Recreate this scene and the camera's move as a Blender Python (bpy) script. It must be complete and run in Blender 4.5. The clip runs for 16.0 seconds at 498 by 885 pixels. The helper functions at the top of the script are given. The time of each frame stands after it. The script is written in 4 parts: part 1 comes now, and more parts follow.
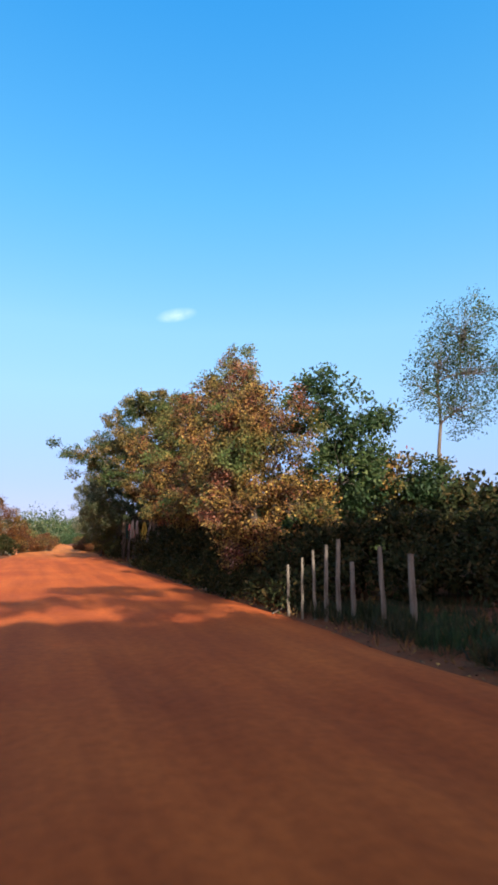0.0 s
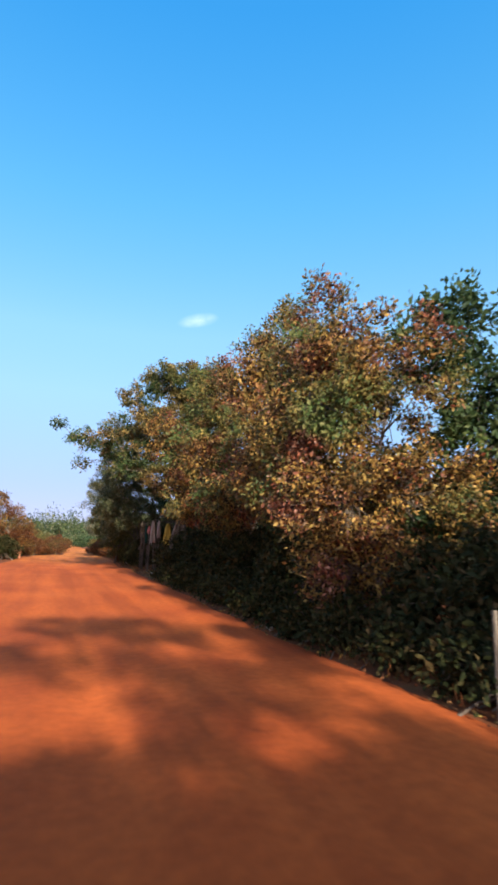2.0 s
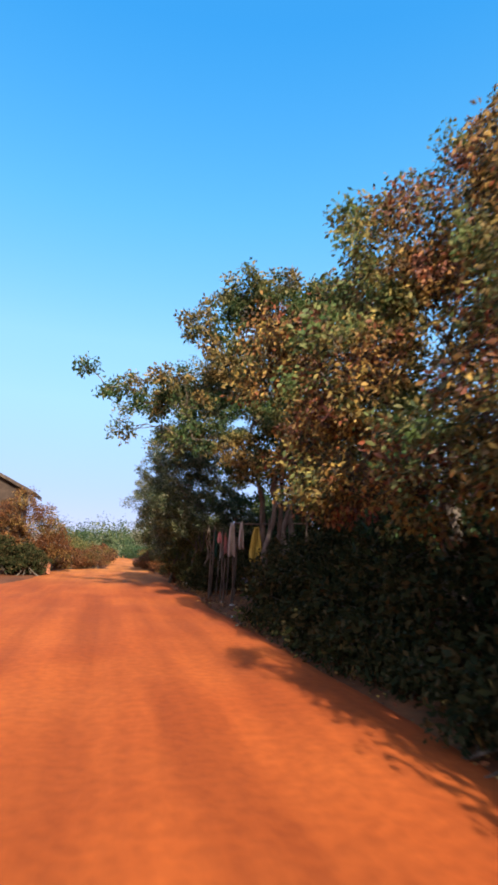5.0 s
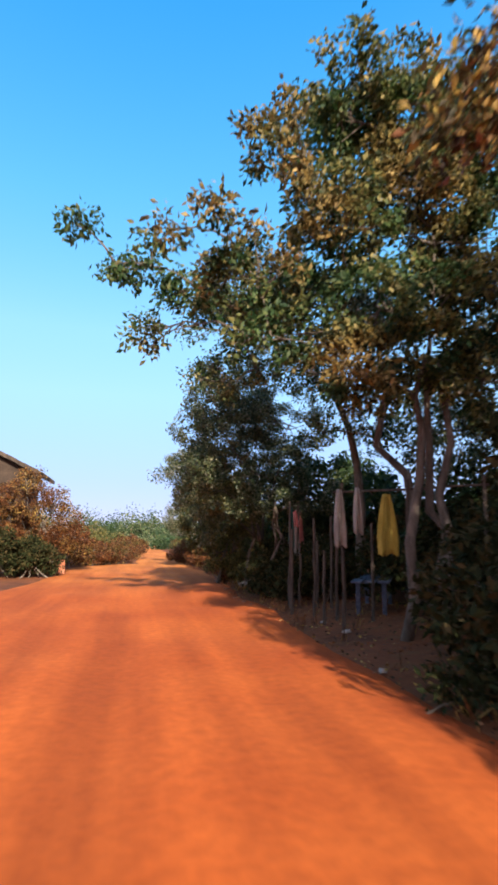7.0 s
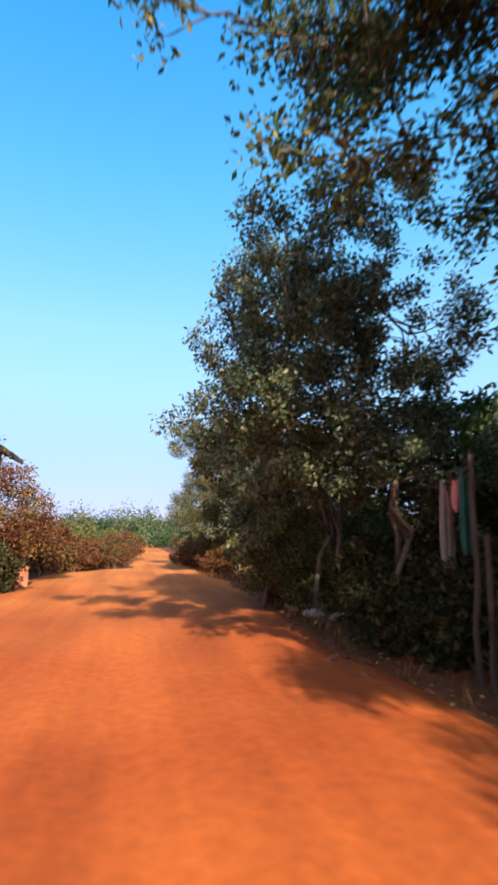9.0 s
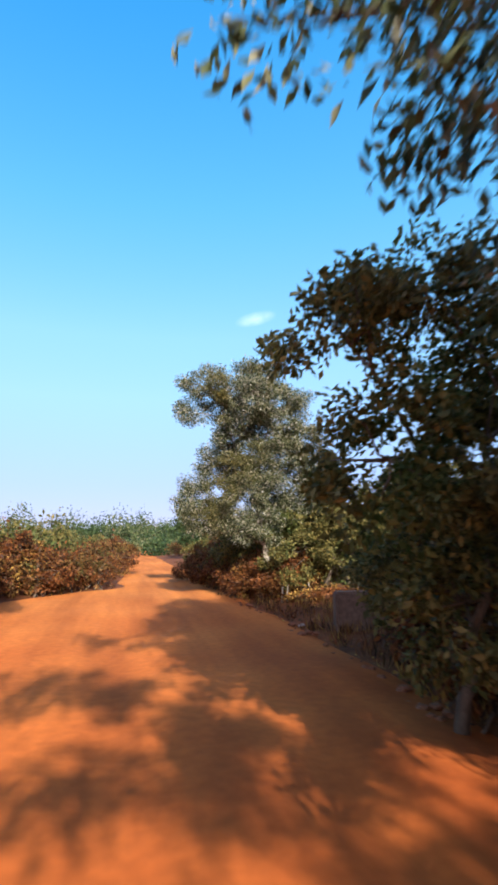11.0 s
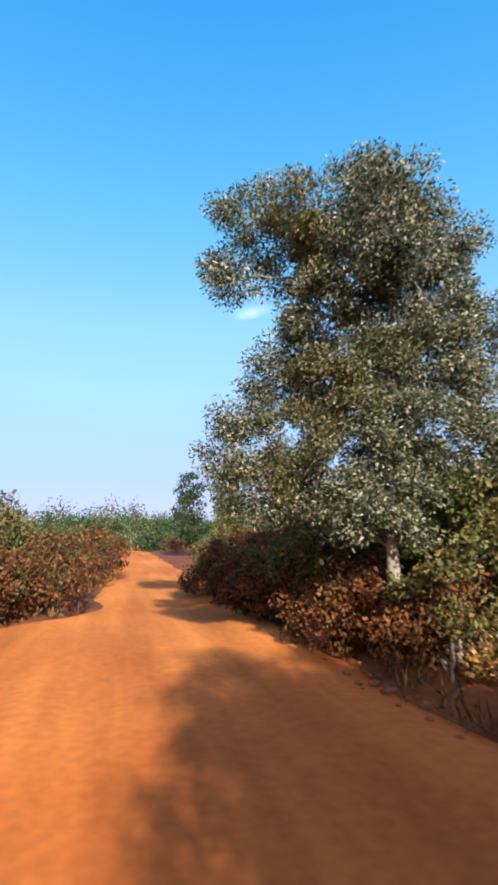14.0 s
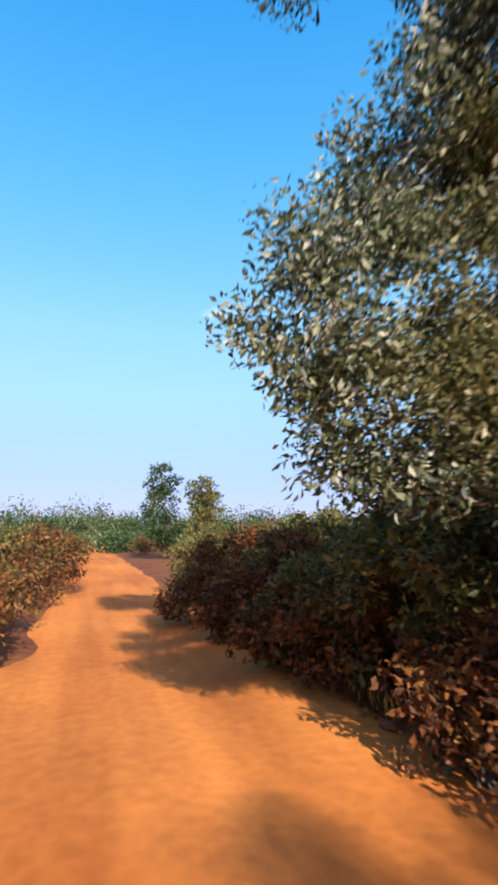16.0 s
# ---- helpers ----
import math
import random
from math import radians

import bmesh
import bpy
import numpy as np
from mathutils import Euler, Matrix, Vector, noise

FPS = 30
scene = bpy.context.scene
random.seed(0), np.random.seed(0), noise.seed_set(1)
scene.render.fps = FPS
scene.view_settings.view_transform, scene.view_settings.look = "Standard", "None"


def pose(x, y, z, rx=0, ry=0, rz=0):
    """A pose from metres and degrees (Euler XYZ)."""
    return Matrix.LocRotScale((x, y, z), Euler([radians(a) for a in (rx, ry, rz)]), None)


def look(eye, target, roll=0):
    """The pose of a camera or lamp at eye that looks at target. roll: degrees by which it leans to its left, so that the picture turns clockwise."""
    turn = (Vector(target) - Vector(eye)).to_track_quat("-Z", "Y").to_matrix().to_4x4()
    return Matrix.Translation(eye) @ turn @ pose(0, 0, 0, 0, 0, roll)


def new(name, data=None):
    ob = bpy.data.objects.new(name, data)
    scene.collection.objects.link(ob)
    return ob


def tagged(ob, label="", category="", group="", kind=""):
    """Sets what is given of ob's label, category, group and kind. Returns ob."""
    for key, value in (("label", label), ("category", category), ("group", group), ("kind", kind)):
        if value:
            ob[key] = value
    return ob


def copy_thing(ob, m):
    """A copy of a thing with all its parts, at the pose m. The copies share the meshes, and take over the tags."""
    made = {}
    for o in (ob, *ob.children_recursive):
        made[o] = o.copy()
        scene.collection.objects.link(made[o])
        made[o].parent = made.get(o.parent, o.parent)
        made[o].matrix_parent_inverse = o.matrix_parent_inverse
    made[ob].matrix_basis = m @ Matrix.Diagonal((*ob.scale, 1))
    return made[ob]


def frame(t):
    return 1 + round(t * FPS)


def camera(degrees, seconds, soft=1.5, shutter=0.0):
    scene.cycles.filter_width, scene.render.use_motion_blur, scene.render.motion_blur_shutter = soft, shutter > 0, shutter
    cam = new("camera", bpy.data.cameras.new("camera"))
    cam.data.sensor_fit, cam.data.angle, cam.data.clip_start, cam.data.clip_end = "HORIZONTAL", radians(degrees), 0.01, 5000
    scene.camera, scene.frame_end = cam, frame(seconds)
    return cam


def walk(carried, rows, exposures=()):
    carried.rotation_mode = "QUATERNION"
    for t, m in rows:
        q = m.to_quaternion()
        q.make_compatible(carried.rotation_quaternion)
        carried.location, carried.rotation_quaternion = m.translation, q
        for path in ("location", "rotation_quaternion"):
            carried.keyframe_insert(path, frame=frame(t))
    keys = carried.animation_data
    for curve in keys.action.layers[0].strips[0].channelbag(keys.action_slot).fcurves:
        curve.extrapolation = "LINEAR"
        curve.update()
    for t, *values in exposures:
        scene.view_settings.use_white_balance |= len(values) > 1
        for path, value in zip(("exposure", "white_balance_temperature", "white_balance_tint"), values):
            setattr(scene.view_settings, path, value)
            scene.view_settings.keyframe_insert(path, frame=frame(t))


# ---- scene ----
cam = camera(47.0, 16.0, soft=3.2, shutter=0.4)
PATH = [
    (0.0, pose(0.000, 0.000, 1.500, 99.20, -0.00, -20.50)),
    (0.5, pose(0.191, 1.423, 1.500, 99.40, -0.16, -20.12)),
    (1.0, pose(0.397, 2.973, 1.500, 98.80, -1.41, -19.92)),
    (1.5, pose(0.624, 4.534, 1.500, 99.00, -1.69, -19.46)),
    (2.0, pose(0.882, 6.134, 1.500, 99.80, -1.29, -18.78)),
    (2.5, pose(1.072, 7.728, 1.500, 99.69, -0.94, -17.82)),
    (3.0, pose(1.240, 9.394, 1.500, 99.38, -0.95, -17.11)),
    (3.5, pose(1.416, 11.078, 1.500, 98.67, -0.51, -16.12)),
    (4.0, pose(1.535, 12.786, 1.500, 99.46, -1.47, -15.17)),
    (4.5, pose(1.601, 14.437, 1.500, 100.95, -1.88, -14.52)),
    (7.0, pose(1.849, 23.216, 1.500, 99.50, -0.18, -11.13)),
    (7.5, pose(1.883, 25.076, 1.500, 100.20, 0.77, -10.77)),
    (8.0, pose(1.865, 27.017, 1.500, 99.70, 0.61, -11.00)),
    (8.5, pose(1.873, 28.956, 1.500, 99.30, 0.54, -11.21)),
    (9.0, pose(1.900, 30.922, 1.500, 99.20, -0.11, -11.53)),
    (9.5, pose(1.921, 32.926, 1.500, 98.90, 0.35, -11.85)),
    (10.0, pose(1.953, 34.985, 1.500, 99.80, 0.41, -12.25)),
    (12.5, pose(2.175, 43.085, 1.500, 99.50, 0.36, -12.14)),
    (13.0, pose(2.232, 44.267, 1.500, 99.30, -0.34, -12.76)),
    (13.5, pose(2.278, 45.435, 1.500, 98.70, -0.51, -12.99)),
    (14.0, pose(2.316, 46.651, 1.500, 99.20, -0.31, -12.96)),
    (14.5, pose(2.371, 47.699, 1.500, 100.30, 0.23, -13.17)),
    (15.0, pose(2.422, 48.892, 1.500, 99.90, -0.22, -14.06)),
    (15.5, pose(2.505, 49.993, 1.500, 99.59, -0.22, -14.67)),
    (16.0, pose(2.623, 51.168, 1.500, 99.18, -0.07, -16.16)),
]
walk(cam, PATH, exposures=[(0.0, 1.08), (4.5, 1.12), (7.5, 1.26), (10.0, 1.26), (12.5, 1.12), (16.0, 1.14)])

# ---- world, sun ----
SUN_TO = Vector((0.02, -0.906, 0.423)).normalized()
world = bpy.data.worlds.new("world")
scene.world = world
world.use_nodes = True
wn = world.node_tree
wn.nodes.clear()
RED_LEVEL = 1.14
sky = wn.nodes.new("ShaderNodeTexSky")
sky.sky_type, sky.sun_disc = "NISHITA", False
sky.sun_elevation = math.asin(SUN_TO.z)
sky.sun_rotation = math.atan2(SUN_TO.x, SUN_TO.y)
sky.air_density, sky.dust_density, sky.ozone_density = 1.0, 0.0, 1.5
tone = wn.nodes.new("ShaderNodeHueSaturation")
tone.inputs["Saturation"].default_value = 2.2
tone.inputs["Value"].default_value = 1.84
even = wn.nodes.new("ShaderNodeGamma")
even.inputs["Gamma"].default_value = 0.37
tint = wn.nodes.new("ShaderNodeMixRGB")
tint.blend_type = "MULTIPLY"
tint.inputs["Fac"].default_value, tint.inputs["Color2"].default_value = 1.0, (0.70, 0.86, 1.06, 1)
back = wn.nodes.new("ShaderNodeBackground")
back.inputs["Strength"].default_value = 0.309
wout = wn.nodes.new("ShaderNodeOutputWorld")
way = wn.nodes.new("ShaderNodeTexCoord")
lift = wn.nodes.new("ShaderNodeVectorMath")
lift.operation, lift.inputs[1].default_value = "ADD", (0.0, 0.0, 0.075)
wn.links.new(way.outputs["Generated"], lift.inputs[0])
wn.links.new(lift.outputs["Vector"], sky.inputs["Vector"])
split, join = wn.nodes.new("ShaderNodeSeparateColor"), wn.nodes.new("ShaderNodeCombineColor")
steep, level = wn.nodes.new("ShaderNodeMath"), wn.nodes.new("ShaderNodeMath")
steep.operation, steep.inputs[1].default_value = "POWER", 1.4
level.operation, level.inputs[1].default_value = "MULTIPLY", RED_LEVEL
wn.links.new(sky.outputs["Color"], even.inputs["Color"])
wn.links.new(even.outputs["Color"], tone.inputs["Color"])
wn.links.new(tone.outputs["Color"], tint.inputs["Color1"])
wn.links.new(tint.outputs["Color"], split.inputs["Color"])
wn.links.new(split.outputs["Red"], steep.inputs[0])
wn.links.new(steep.outputs["Value"], level.inputs[0])
wn.links.new(level.outputs["Value"], join.inputs["Red"])
wn.links.new(split.outputs["Green"], join.inputs["Green"])
wn.links.new(split.outputs["Blue"], join.inputs["Blue"])
# haze: paler towards the horizon, deeper overhead
height = wn.nodes.new("ShaderNodeSeparateXYZ")
wn.links.new(way.outputs["Generated"], height.inputs["Vector"])
haze = wn.nodes.new("ShaderNodeValToRGB")
while len(haze.color_ramp.elements) < 7:
    haze.color_ramp.elements.new(0.5)
for e, (p, c) in zip(haze.color_ramp.elements, ((0.0, (0.30, 0.32, 0.36)), (0.095, (0.46, 0.43, 0.44)), (0.24, (0.74, 0.62, 0.53)), (0.34, (0.80, 0.67, 0.56)),
                                                (0.53, (0.50, 0.62, 0.56)), (0.73, (0.24, 0.51, 0.56)), (1.0, (0.26, 0.50, 0.55)))):
    e.position, e.color = p, (*c, 1)
wn.links.new(height.outputs["Z"], haze.inputs["Fac"])
hazed = wn.nodes.new("ShaderNodeMixRGB")
hazed.blend_type, hazed.inputs["Fac"].default_value = "MULTIPLY", 1.0
wn.links.new(join.outputs["Color"], hazed.inputs["Color1"])
wn.links.new(haze.outputs["Color"], hazed.inputs["Color2"])
# warm fill added to the unseen sky on the sun side, reddening the shade
toward = wn.nodes.new("ShaderNodeVectorMath")
toward.operation, toward.inputs[1].default_value = "DOT_PRODUCT", SUN_TO
wn.links.new(way.outputs["Generated"], toward.inputs[0])
front, wide = wn.nodes.new("ShaderNodeMath"), wn.nodes.new("ShaderNodeMath")
front.operation, front.inputs[1].default_value = "MAXIMUM", 0.0
wide.operation, wide.inputs[1].default_value = "POWER", 2.0
wn.links.new(toward.outputs["Value"], front.inputs[0])
wn.links.new(front.outputs["Value"], wide.inputs[0])
warm_fill = wn.nodes.new("ShaderNodeMixRGB")
warm_fill.blend_type = "ADD"
warm_fill.inputs["Color2"].default_value = (1.8, 0.80, 0.34, 1)
wn.links.new(wide.outputs["Value"], warm_fill.inputs["Fac"])
wn.links.new(hazed.outputs["Color"], warm_fill.inputs["Color1"])
wn.links.new(warm_fill.outputs["Color"], back.inputs["Color"])
wn.links.new(back.outputs["Background"], wout.inputs["Surface"])
sun_data = bpy.data.lights.new("sun", "SUN")
sun_data.energy, sun_data.angle, sun_data.color = 5.0, radians(0.6), (1.0, 0.93, 0.82)
sun = new("sun", sun_data)
sun.matrix_world = look(SUN_TO * 200, (0, 0, 0))

# ---- materials ----


def material(name, rough=0.9):
    mat = bpy.data.materials.new(name)
    mat.use_nodes = True
    tree_ = mat.node_tree
    bsdf = tree_.nodes["Principled BSDF"]
    bsdf.inputs["Roughness"].default_value = rough
    bsdf.inputs["Specular IOR Level"].default_value = 0.2
    return mat, tree_, bsdf


def ramp_node(tree_, stops):
    node = tree_.nodes.new("ShaderNodeValToRGB")
    el = node.color_ramp.elements
    while len(el) < len(stops):
        el.new(0.5)
    for e, (p, c) in zip(el, stops):
        e.position, e.color = p, (*c, 1)
    return node


def noise_node(tree_, scale, detail=4.0, space="Object", stretch=None):
    co = tree_.nodes.new("ShaderNodeTexCoord")
    n = tree_.nodes.new("ShaderNodeTexNoise")
    n.inputs["Scale"].default_value, n.inputs["Detail"].default_value = scale, detail
    src = co.outputs[space]
    if stretch:
        mp = tree_.nodes.new("ShaderNodeMapping")
        mp.inputs["Scale"].default_value = stretch
        tree_.links.new(src, mp.inputs["Vector"])
        src = mp.outputs["Vector"]
    tree_.links.new(src, n.inputs["Vector"])
    return n


def mix_node(tree_, kind, fac, a, b):
    m = tree_.nodes.new("ShaderNodeMixRGB")
    m.blend_type = kind
    for key, v in (("Fac", fac), ("Color1", a), ("Color2", b)):
        if isinstance(v, (int, float)):
            m.inputs[key].default_value = v
        elif isinstance(v, tuple):
            m.inputs[key].default_value = (*v, 1)
        else:
            tree_.links.new(v, m.inputs[key])
    return m.outputs["Color"]


def bump(tree_, bsdf, height, strength, distance):
    b = tree_.nodes.new("ShaderNodeBump")
    b.inputs["Strength"].default_value, b.inputs["Distance"].default_value = strength, distance
    tree_.links.new(height, b.inputs["Height"])
    tree_.links.new(b.outputs["Normal"], bsdf.inputs["Normal"])


def rough_surface(name, dark, light, scale, stretch=None, rough=0.9, relief=0.4, depth=0.02, spots=None):
    """Two scales of colour variation with fine relief."""
    mat, t, bsdf = material(name, rough)
    big = noise_node(t, scale, 5, stretch=stretch)
    fine = noise_node(t, scale * 11, 6, stretch=stretch)
    r = ramp_node(t, [(0.3, dark), (0.7, light)])
    t.links.new(big.outputs["Fac"], r.inputs["Fac"])
    g = ramp_node(t, [(0.3, (0.72, 0.72, 0.72)), (0.7, (1.15, 1.15, 1.15))])
    t.links.new(fine.outputs["Fac"], g.inputs["Fac"])
    col = mix_node(t, "MULTIPLY", 1.0, r.outputs["Color"], g.outputs["Color"])
    if spots:
        s = noise_node(t, scale * 3.3, 3)
        k = ramp_node(t, [(0.56, (0, 0, 0)), (0.68, (1, 1, 1))])
        t.links.new(s.outputs["Fac"], k.inputs["Fac"])
        col = mix_node(t, "MIX", k.outputs["Color"], col, spots)
    t.links.new(col, bsdf.inputs["Base Color"])
    bump(t, bsdf, fine.outputs["Fac"], relief, depth)
    return mat


def leaf_material(name, stops, patch=None, patch_scale=0.55, glow=0.35, rough=0.6, edge=0.0, gloss=0.25, third=None):
    """Leaves: a colour for each leaf, drifting over the crown in patches, with light coming through."""
    mat, t, bsdf = material(name, rough)
    geo = t.nodes.new("ShaderNodeNewGeometry")
    r = ramp_node(t, stops)
    t.links.new(geo.outputs["Random Per Island"], r.inputs["Fac"])
    col = r.outputs["Color"]
    if patch:
        n = noise_node(t, patch_scale, 2)
        k = ramp_node(t, [(0.42 + edge, (0, 0, 0)), (0.60 + edge, (1, 1, 1))])
        t.links.new(n.outputs["Fac"], k.inputs["Fac"])
        r2 = ramp_node(t, patch)
        t.links.new(geo.outputs["Random Per Island"], r2.inputs["Fac"])
        col = mix_node(t, "MIX", k.outputs["Color"], col, r2.outputs["Color"])
    if third:
        n3 = noise_node(t, patch_scale * 1.9, 3, stretch=(1.0, 1.0, 1.25))
        k3 = ramp_node(t, [(0.53, (0, 0, 0)), (0.63, (1, 1, 1))])
        t.links.new(n3.outputs["Fac"], k3.inputs["Fac"])
        r3 = ramp_node(t, third)
        t.links.new(geo.outputs["Random Per Island"], r3.inputs["Fac"])
        col = mix_node(t, "MIX", k3.outputs["Color"], col, r3.outputs["Color"])
    t.links.new(col, bsdf.inputs["Base Color"])
    bsdf.inputs["Specular IOR Level"].default_value = gloss
    tr = t.nodes.new("ShaderNodeBsdfTranslucent")
    t.links.new(col, tr.inputs["Color"])
    mx = t.nodes.new("ShaderNodeMixShader")
    mx.inputs["Fac"].default_value = glow
    out = t.nodes["Material Output"]
    t.links.new(bsdf.outputs["BSDF"], mx.inputs[1])
    t.links.new(tr.outputs["BSDF"], mx.inputs[2])
    t.links.new(mx.outputs["Shader"], out.inputs["Surface"])
    return mat


def road_material():
    mat, t, bsdf = material("red_laterite_road", 0.95)
    big = noise_node(t, 0.35, 5)
    streak = noise_node(t, 1.0, 4, stretch=(1.6, 0.12, 1))
    fine = noise_node(t, 9.0, 8)
    r = ramp_node(t, [(0.30, (0.34, 0.058, 0.0070)), (0.70, (0.47, 0.099, 0.014))])
    t.links.new(big.outputs["Fac"], r.inputs["Fac"])
    s = ramp_node(t, [(0.35, (0.70, 0.66, 0.62)), (0.65, (1.14, 1.18, 1.22))])
    t.links.new(streak.outputs["Fac"], s.inputs["Fac"])
    co = t.nodes.new("ShaderNodeTexCoord")
    xyz = t.nodes.new("ShaderNodeSeparateXYZ")
    t.links.new(co.outputs["Object"], xyz.inputs["Vector"])
    along = t.nodes.new("ShaderNodeMapRange")
    along.inputs["From Min"].default_value, along.inputs["From Max"].default_value = 38.0, 56.0
    t.links.new(xyz.outputs["Y"], along.inputs["Value"])
    sand = ramp_node(t, [(0.30, (0.44, 0.122, 0.021)), (0.70, (0.56, 0.185, 0.037))])
    t.links.new(big.outputs["Fac"], sand.inputs["Fac"])
    base = mix_node(t, "MIX", along.outputs["Result"], r.outputs["Color"], sand.outputs["Color"])
    col = mix_node(t, "MULTIPLY", 0.8, base, s.outputs["Color"])
    g = ramp_node(t, [(0.3, (0.84, 0.82, 0.80)), (0.7, (1.1, 1.1, 1.1))])
    t.links.new(fine.outputs["Fac"], g.inputs["Fac"])
    col = mix_node(t, "MULTIPLY", 1.0, col, g.outputs["Color"])
    t.links.new(col, bsdf.inputs["Base Color"])
    bump(t, bsdf, fine.outputs["Fac"], 0.25, 0.02)
    return mat


ROAD = road_material()
GROUND = rough_surface("dry_verge_soil", (0.10, 0.032, 0.011), (0.24, 0.072, 0.022), 0.8, spots=(0.15, 0.060, 0.020))
BARK = rough_surface("grey_brown_bark", (0.07, 0.052, 0.038), (0.19, 0.145, 0.105), 3.0, stretch=(3, 3, 0.6), relief=0.9)
PALE_BARK = rough_surface("pale_grey_bark", (0.18, 0.15, 0.12), (0.38, 0.33, 0.27), 3.0, stretch=(3, 3, 0.6), relief=0.7)
POST = rough_surface("weathered_post_wood", (0.12, 0.092, 0.066), (0.29, 0.235, 0.17), 4.0, stretch=(4, 4, 0.5), relief=0.8)
# darker copy of the post wood, holding the stall's shade
DARK_POLE = rough_surface("shade_dark_pole_wood", (0.045, 0.032, 0.023), (0.13, 0.095, 0.068), 4.0, stretch=(4, 4, 0.5), relief=0.8)
PLANK = rough_surface("grey_blue_planks", (0.05, 0.055, 0.075), (0.13, 0.135, 0.17), 3.0, stretch=(0.6, 4, 4), relief=0.6)
THATCH = rough_surface("old_thatch", (0.045, 0.032, 0.024), (0.13, 0.09, 0.06), 2.0, stretch=(5, 1, 1), relief=1.0, depth=0.05)
# wall brown lowered to put the hut's shade into its colour
MUDWALL_SHADED = rough_surface("shade_dark_mud_wall", (0.030, 0.020, 0.014), (0.075, 0.048, 0.032), 1.5)
STONE = rough_surface("dusty_stone", (0.24, 0.19, 0.15), (0.46, 0.38, 0.31), 3.0)
CONCRETE = rough_surface("stained_concrete", (0.10, 0.062, 0.042), (0.21, 0.135, 0.095), 1.5)
BRICKRED = rough_surface("red_brick_clay", (0.30, 0.10, 0.05), (0.46, 0.17, 0.09), 3.0)
# yellow lowered to include the shade the cloth hangs in
CLOTH_YELLOW = rough_surface("faded_yellow_cloth", (0.28, 0.19, 0.025), (0.42, 0.30, 0.06), 2.0, stretch=(6, 6, 0.7))
CLOTH_PALE = rough_surface("pale_sackcloth", (0.20, 0.155, 0.12), (0.36, 0.30, 0.25), 2.0, stretch=(6, 6, 0.7))
CLOTH_PINK = rough_surface("faded_pink_cloth", (0.50, 0.13, 0.11), (0.66, 0.26, 0.22), 2.0, stretch=(6, 6, 0.7))
CLOTH_GREEN = rough_surface("green_cloth", (0.014, 0.055, 0.040), (0.028, 0.095, 0.068), 2.0)
TARP = rough_surface("blue_violet_tarpaulin", (0.045, 0.04, 0.15), (0.10, 0.09, 0.26), 2.0, rough=0.5)
ROOF_TILE = rough_surface("red_roof_sheet", (0.40, 0.12, 0.08), (0.56, 0.22, 0.16), 2.0)

GREEN_D = [(0.0, (0.012, 0.030, 0.009)), (0.5, (0.024, 0.050, 0.014)), (1.0, (0.065, 0.090, 0.028))]
GREEN_M = [(0.0, (0.035, 0.07, 0.016)), (0.5, (0.085, 0.12, 0.03)), (1.0, (0.19, 0.19, 0.06))]
# darkest stops put the crown's shaded gaps into the leaf colours
GOLD = [(0.0, (0.012, 0.010, 0.005)), (0.33, (0.065, 0.037, 0.012)), (0.55, (0.25, 0.12, 0.030)), (0.72, (0.55, 0.34, 0.080)), (0.85, (0.22, 0.14, 0.032)), (1.0, (0.22, 0.048, 0.022))]
CANOPY = [(0.0, (0.016, 0.040, 0.012)), (0.5, (0.045, 0.085, 0.022)), (0.85, (0.12, 0.155, 0.045)), (1.0, (0.26, 0.22, 0.09))]
RUSSET = [(0.0, (0.035, 0.013, 0.006)), (0.5, (0.12, 0.041, 0.012)), (1.0, (0.25, 0.090, 0.026))]
DULL = [(0.0, (0.012, 0.024, 0.009)), (0.45, (0.060, 0.082, 0.026)), (0.8, (0.15, 0.155, 0.060)), (1.0, (0.30, 0.28, 0.18))]
# palest stops paint glints and bright sky gaps into single leaves
GREY_G = [(0.0, (0.012, 0.020, 0.008)), (0.35, (0.045, 0.058, 0.022)), (0.62, (0.145, 0.155, 0.065)), (0.85, (0.34, 0.32, 0.20)), (1.0, (0.60, 0.56, 0.48))]
BROWNED = [(0.0, (0.020, 0.018, 0.008)), (0.5, (0.17, 0.105, 0.030)), (0.85, (0.36, 0.22, 0.06)), (1.0, (0.46, 0.32, 0.12))]
REDDISH = [(0.0, (0.020, 0.009, 0.007)), (0.45, (0.11, 0.038, 0.022)), (0.8, (0.30, 0.085, 0.035)), (1.0, (0.36, 0.20, 0.14))]
OLIVE = [(0.0, (0.032, 0.036, 0.010)), (0.5, (0.105, 0.098, 0.026)), (1.0, (0.24, 0.18, 0.055))]

LEAF_GOLD = leaf_material("drying_golden_leaves", GOLD, GREEN_M, 0.55, edge=0.03, third=REDDISH)
LEAF_DARK = leaf_material("dark_green_leaves", GREEN_D, GREEN_M, 0.6, edge=0.10)
# leaf tones darkened to carry the shade under the trees
SHADE_TONES = [(0.0, (0.012, 0.016, 0.005)), (0.6, (0.030, 0.034, 0.010)), (1.0, (0.085, 0.055, 0.020))]
LEAF_SHADED = leaf_material("undergrowth_leaves_shade_in_colour", SHADE_TONES, None, glow=0.15, rough=0.8, gloss=0.1)
LEAF_CANOPY = leaf_material("broad_green_canopy_leaves", CANOPY, BROWNED, 0.5, edge=0.02, glow=0.45, third=GREEN_D)
LEAF_MIXED = leaf_material("green_and_brown_leaves", GREEN_D, GOLD, 0.45, edge=-0.02)
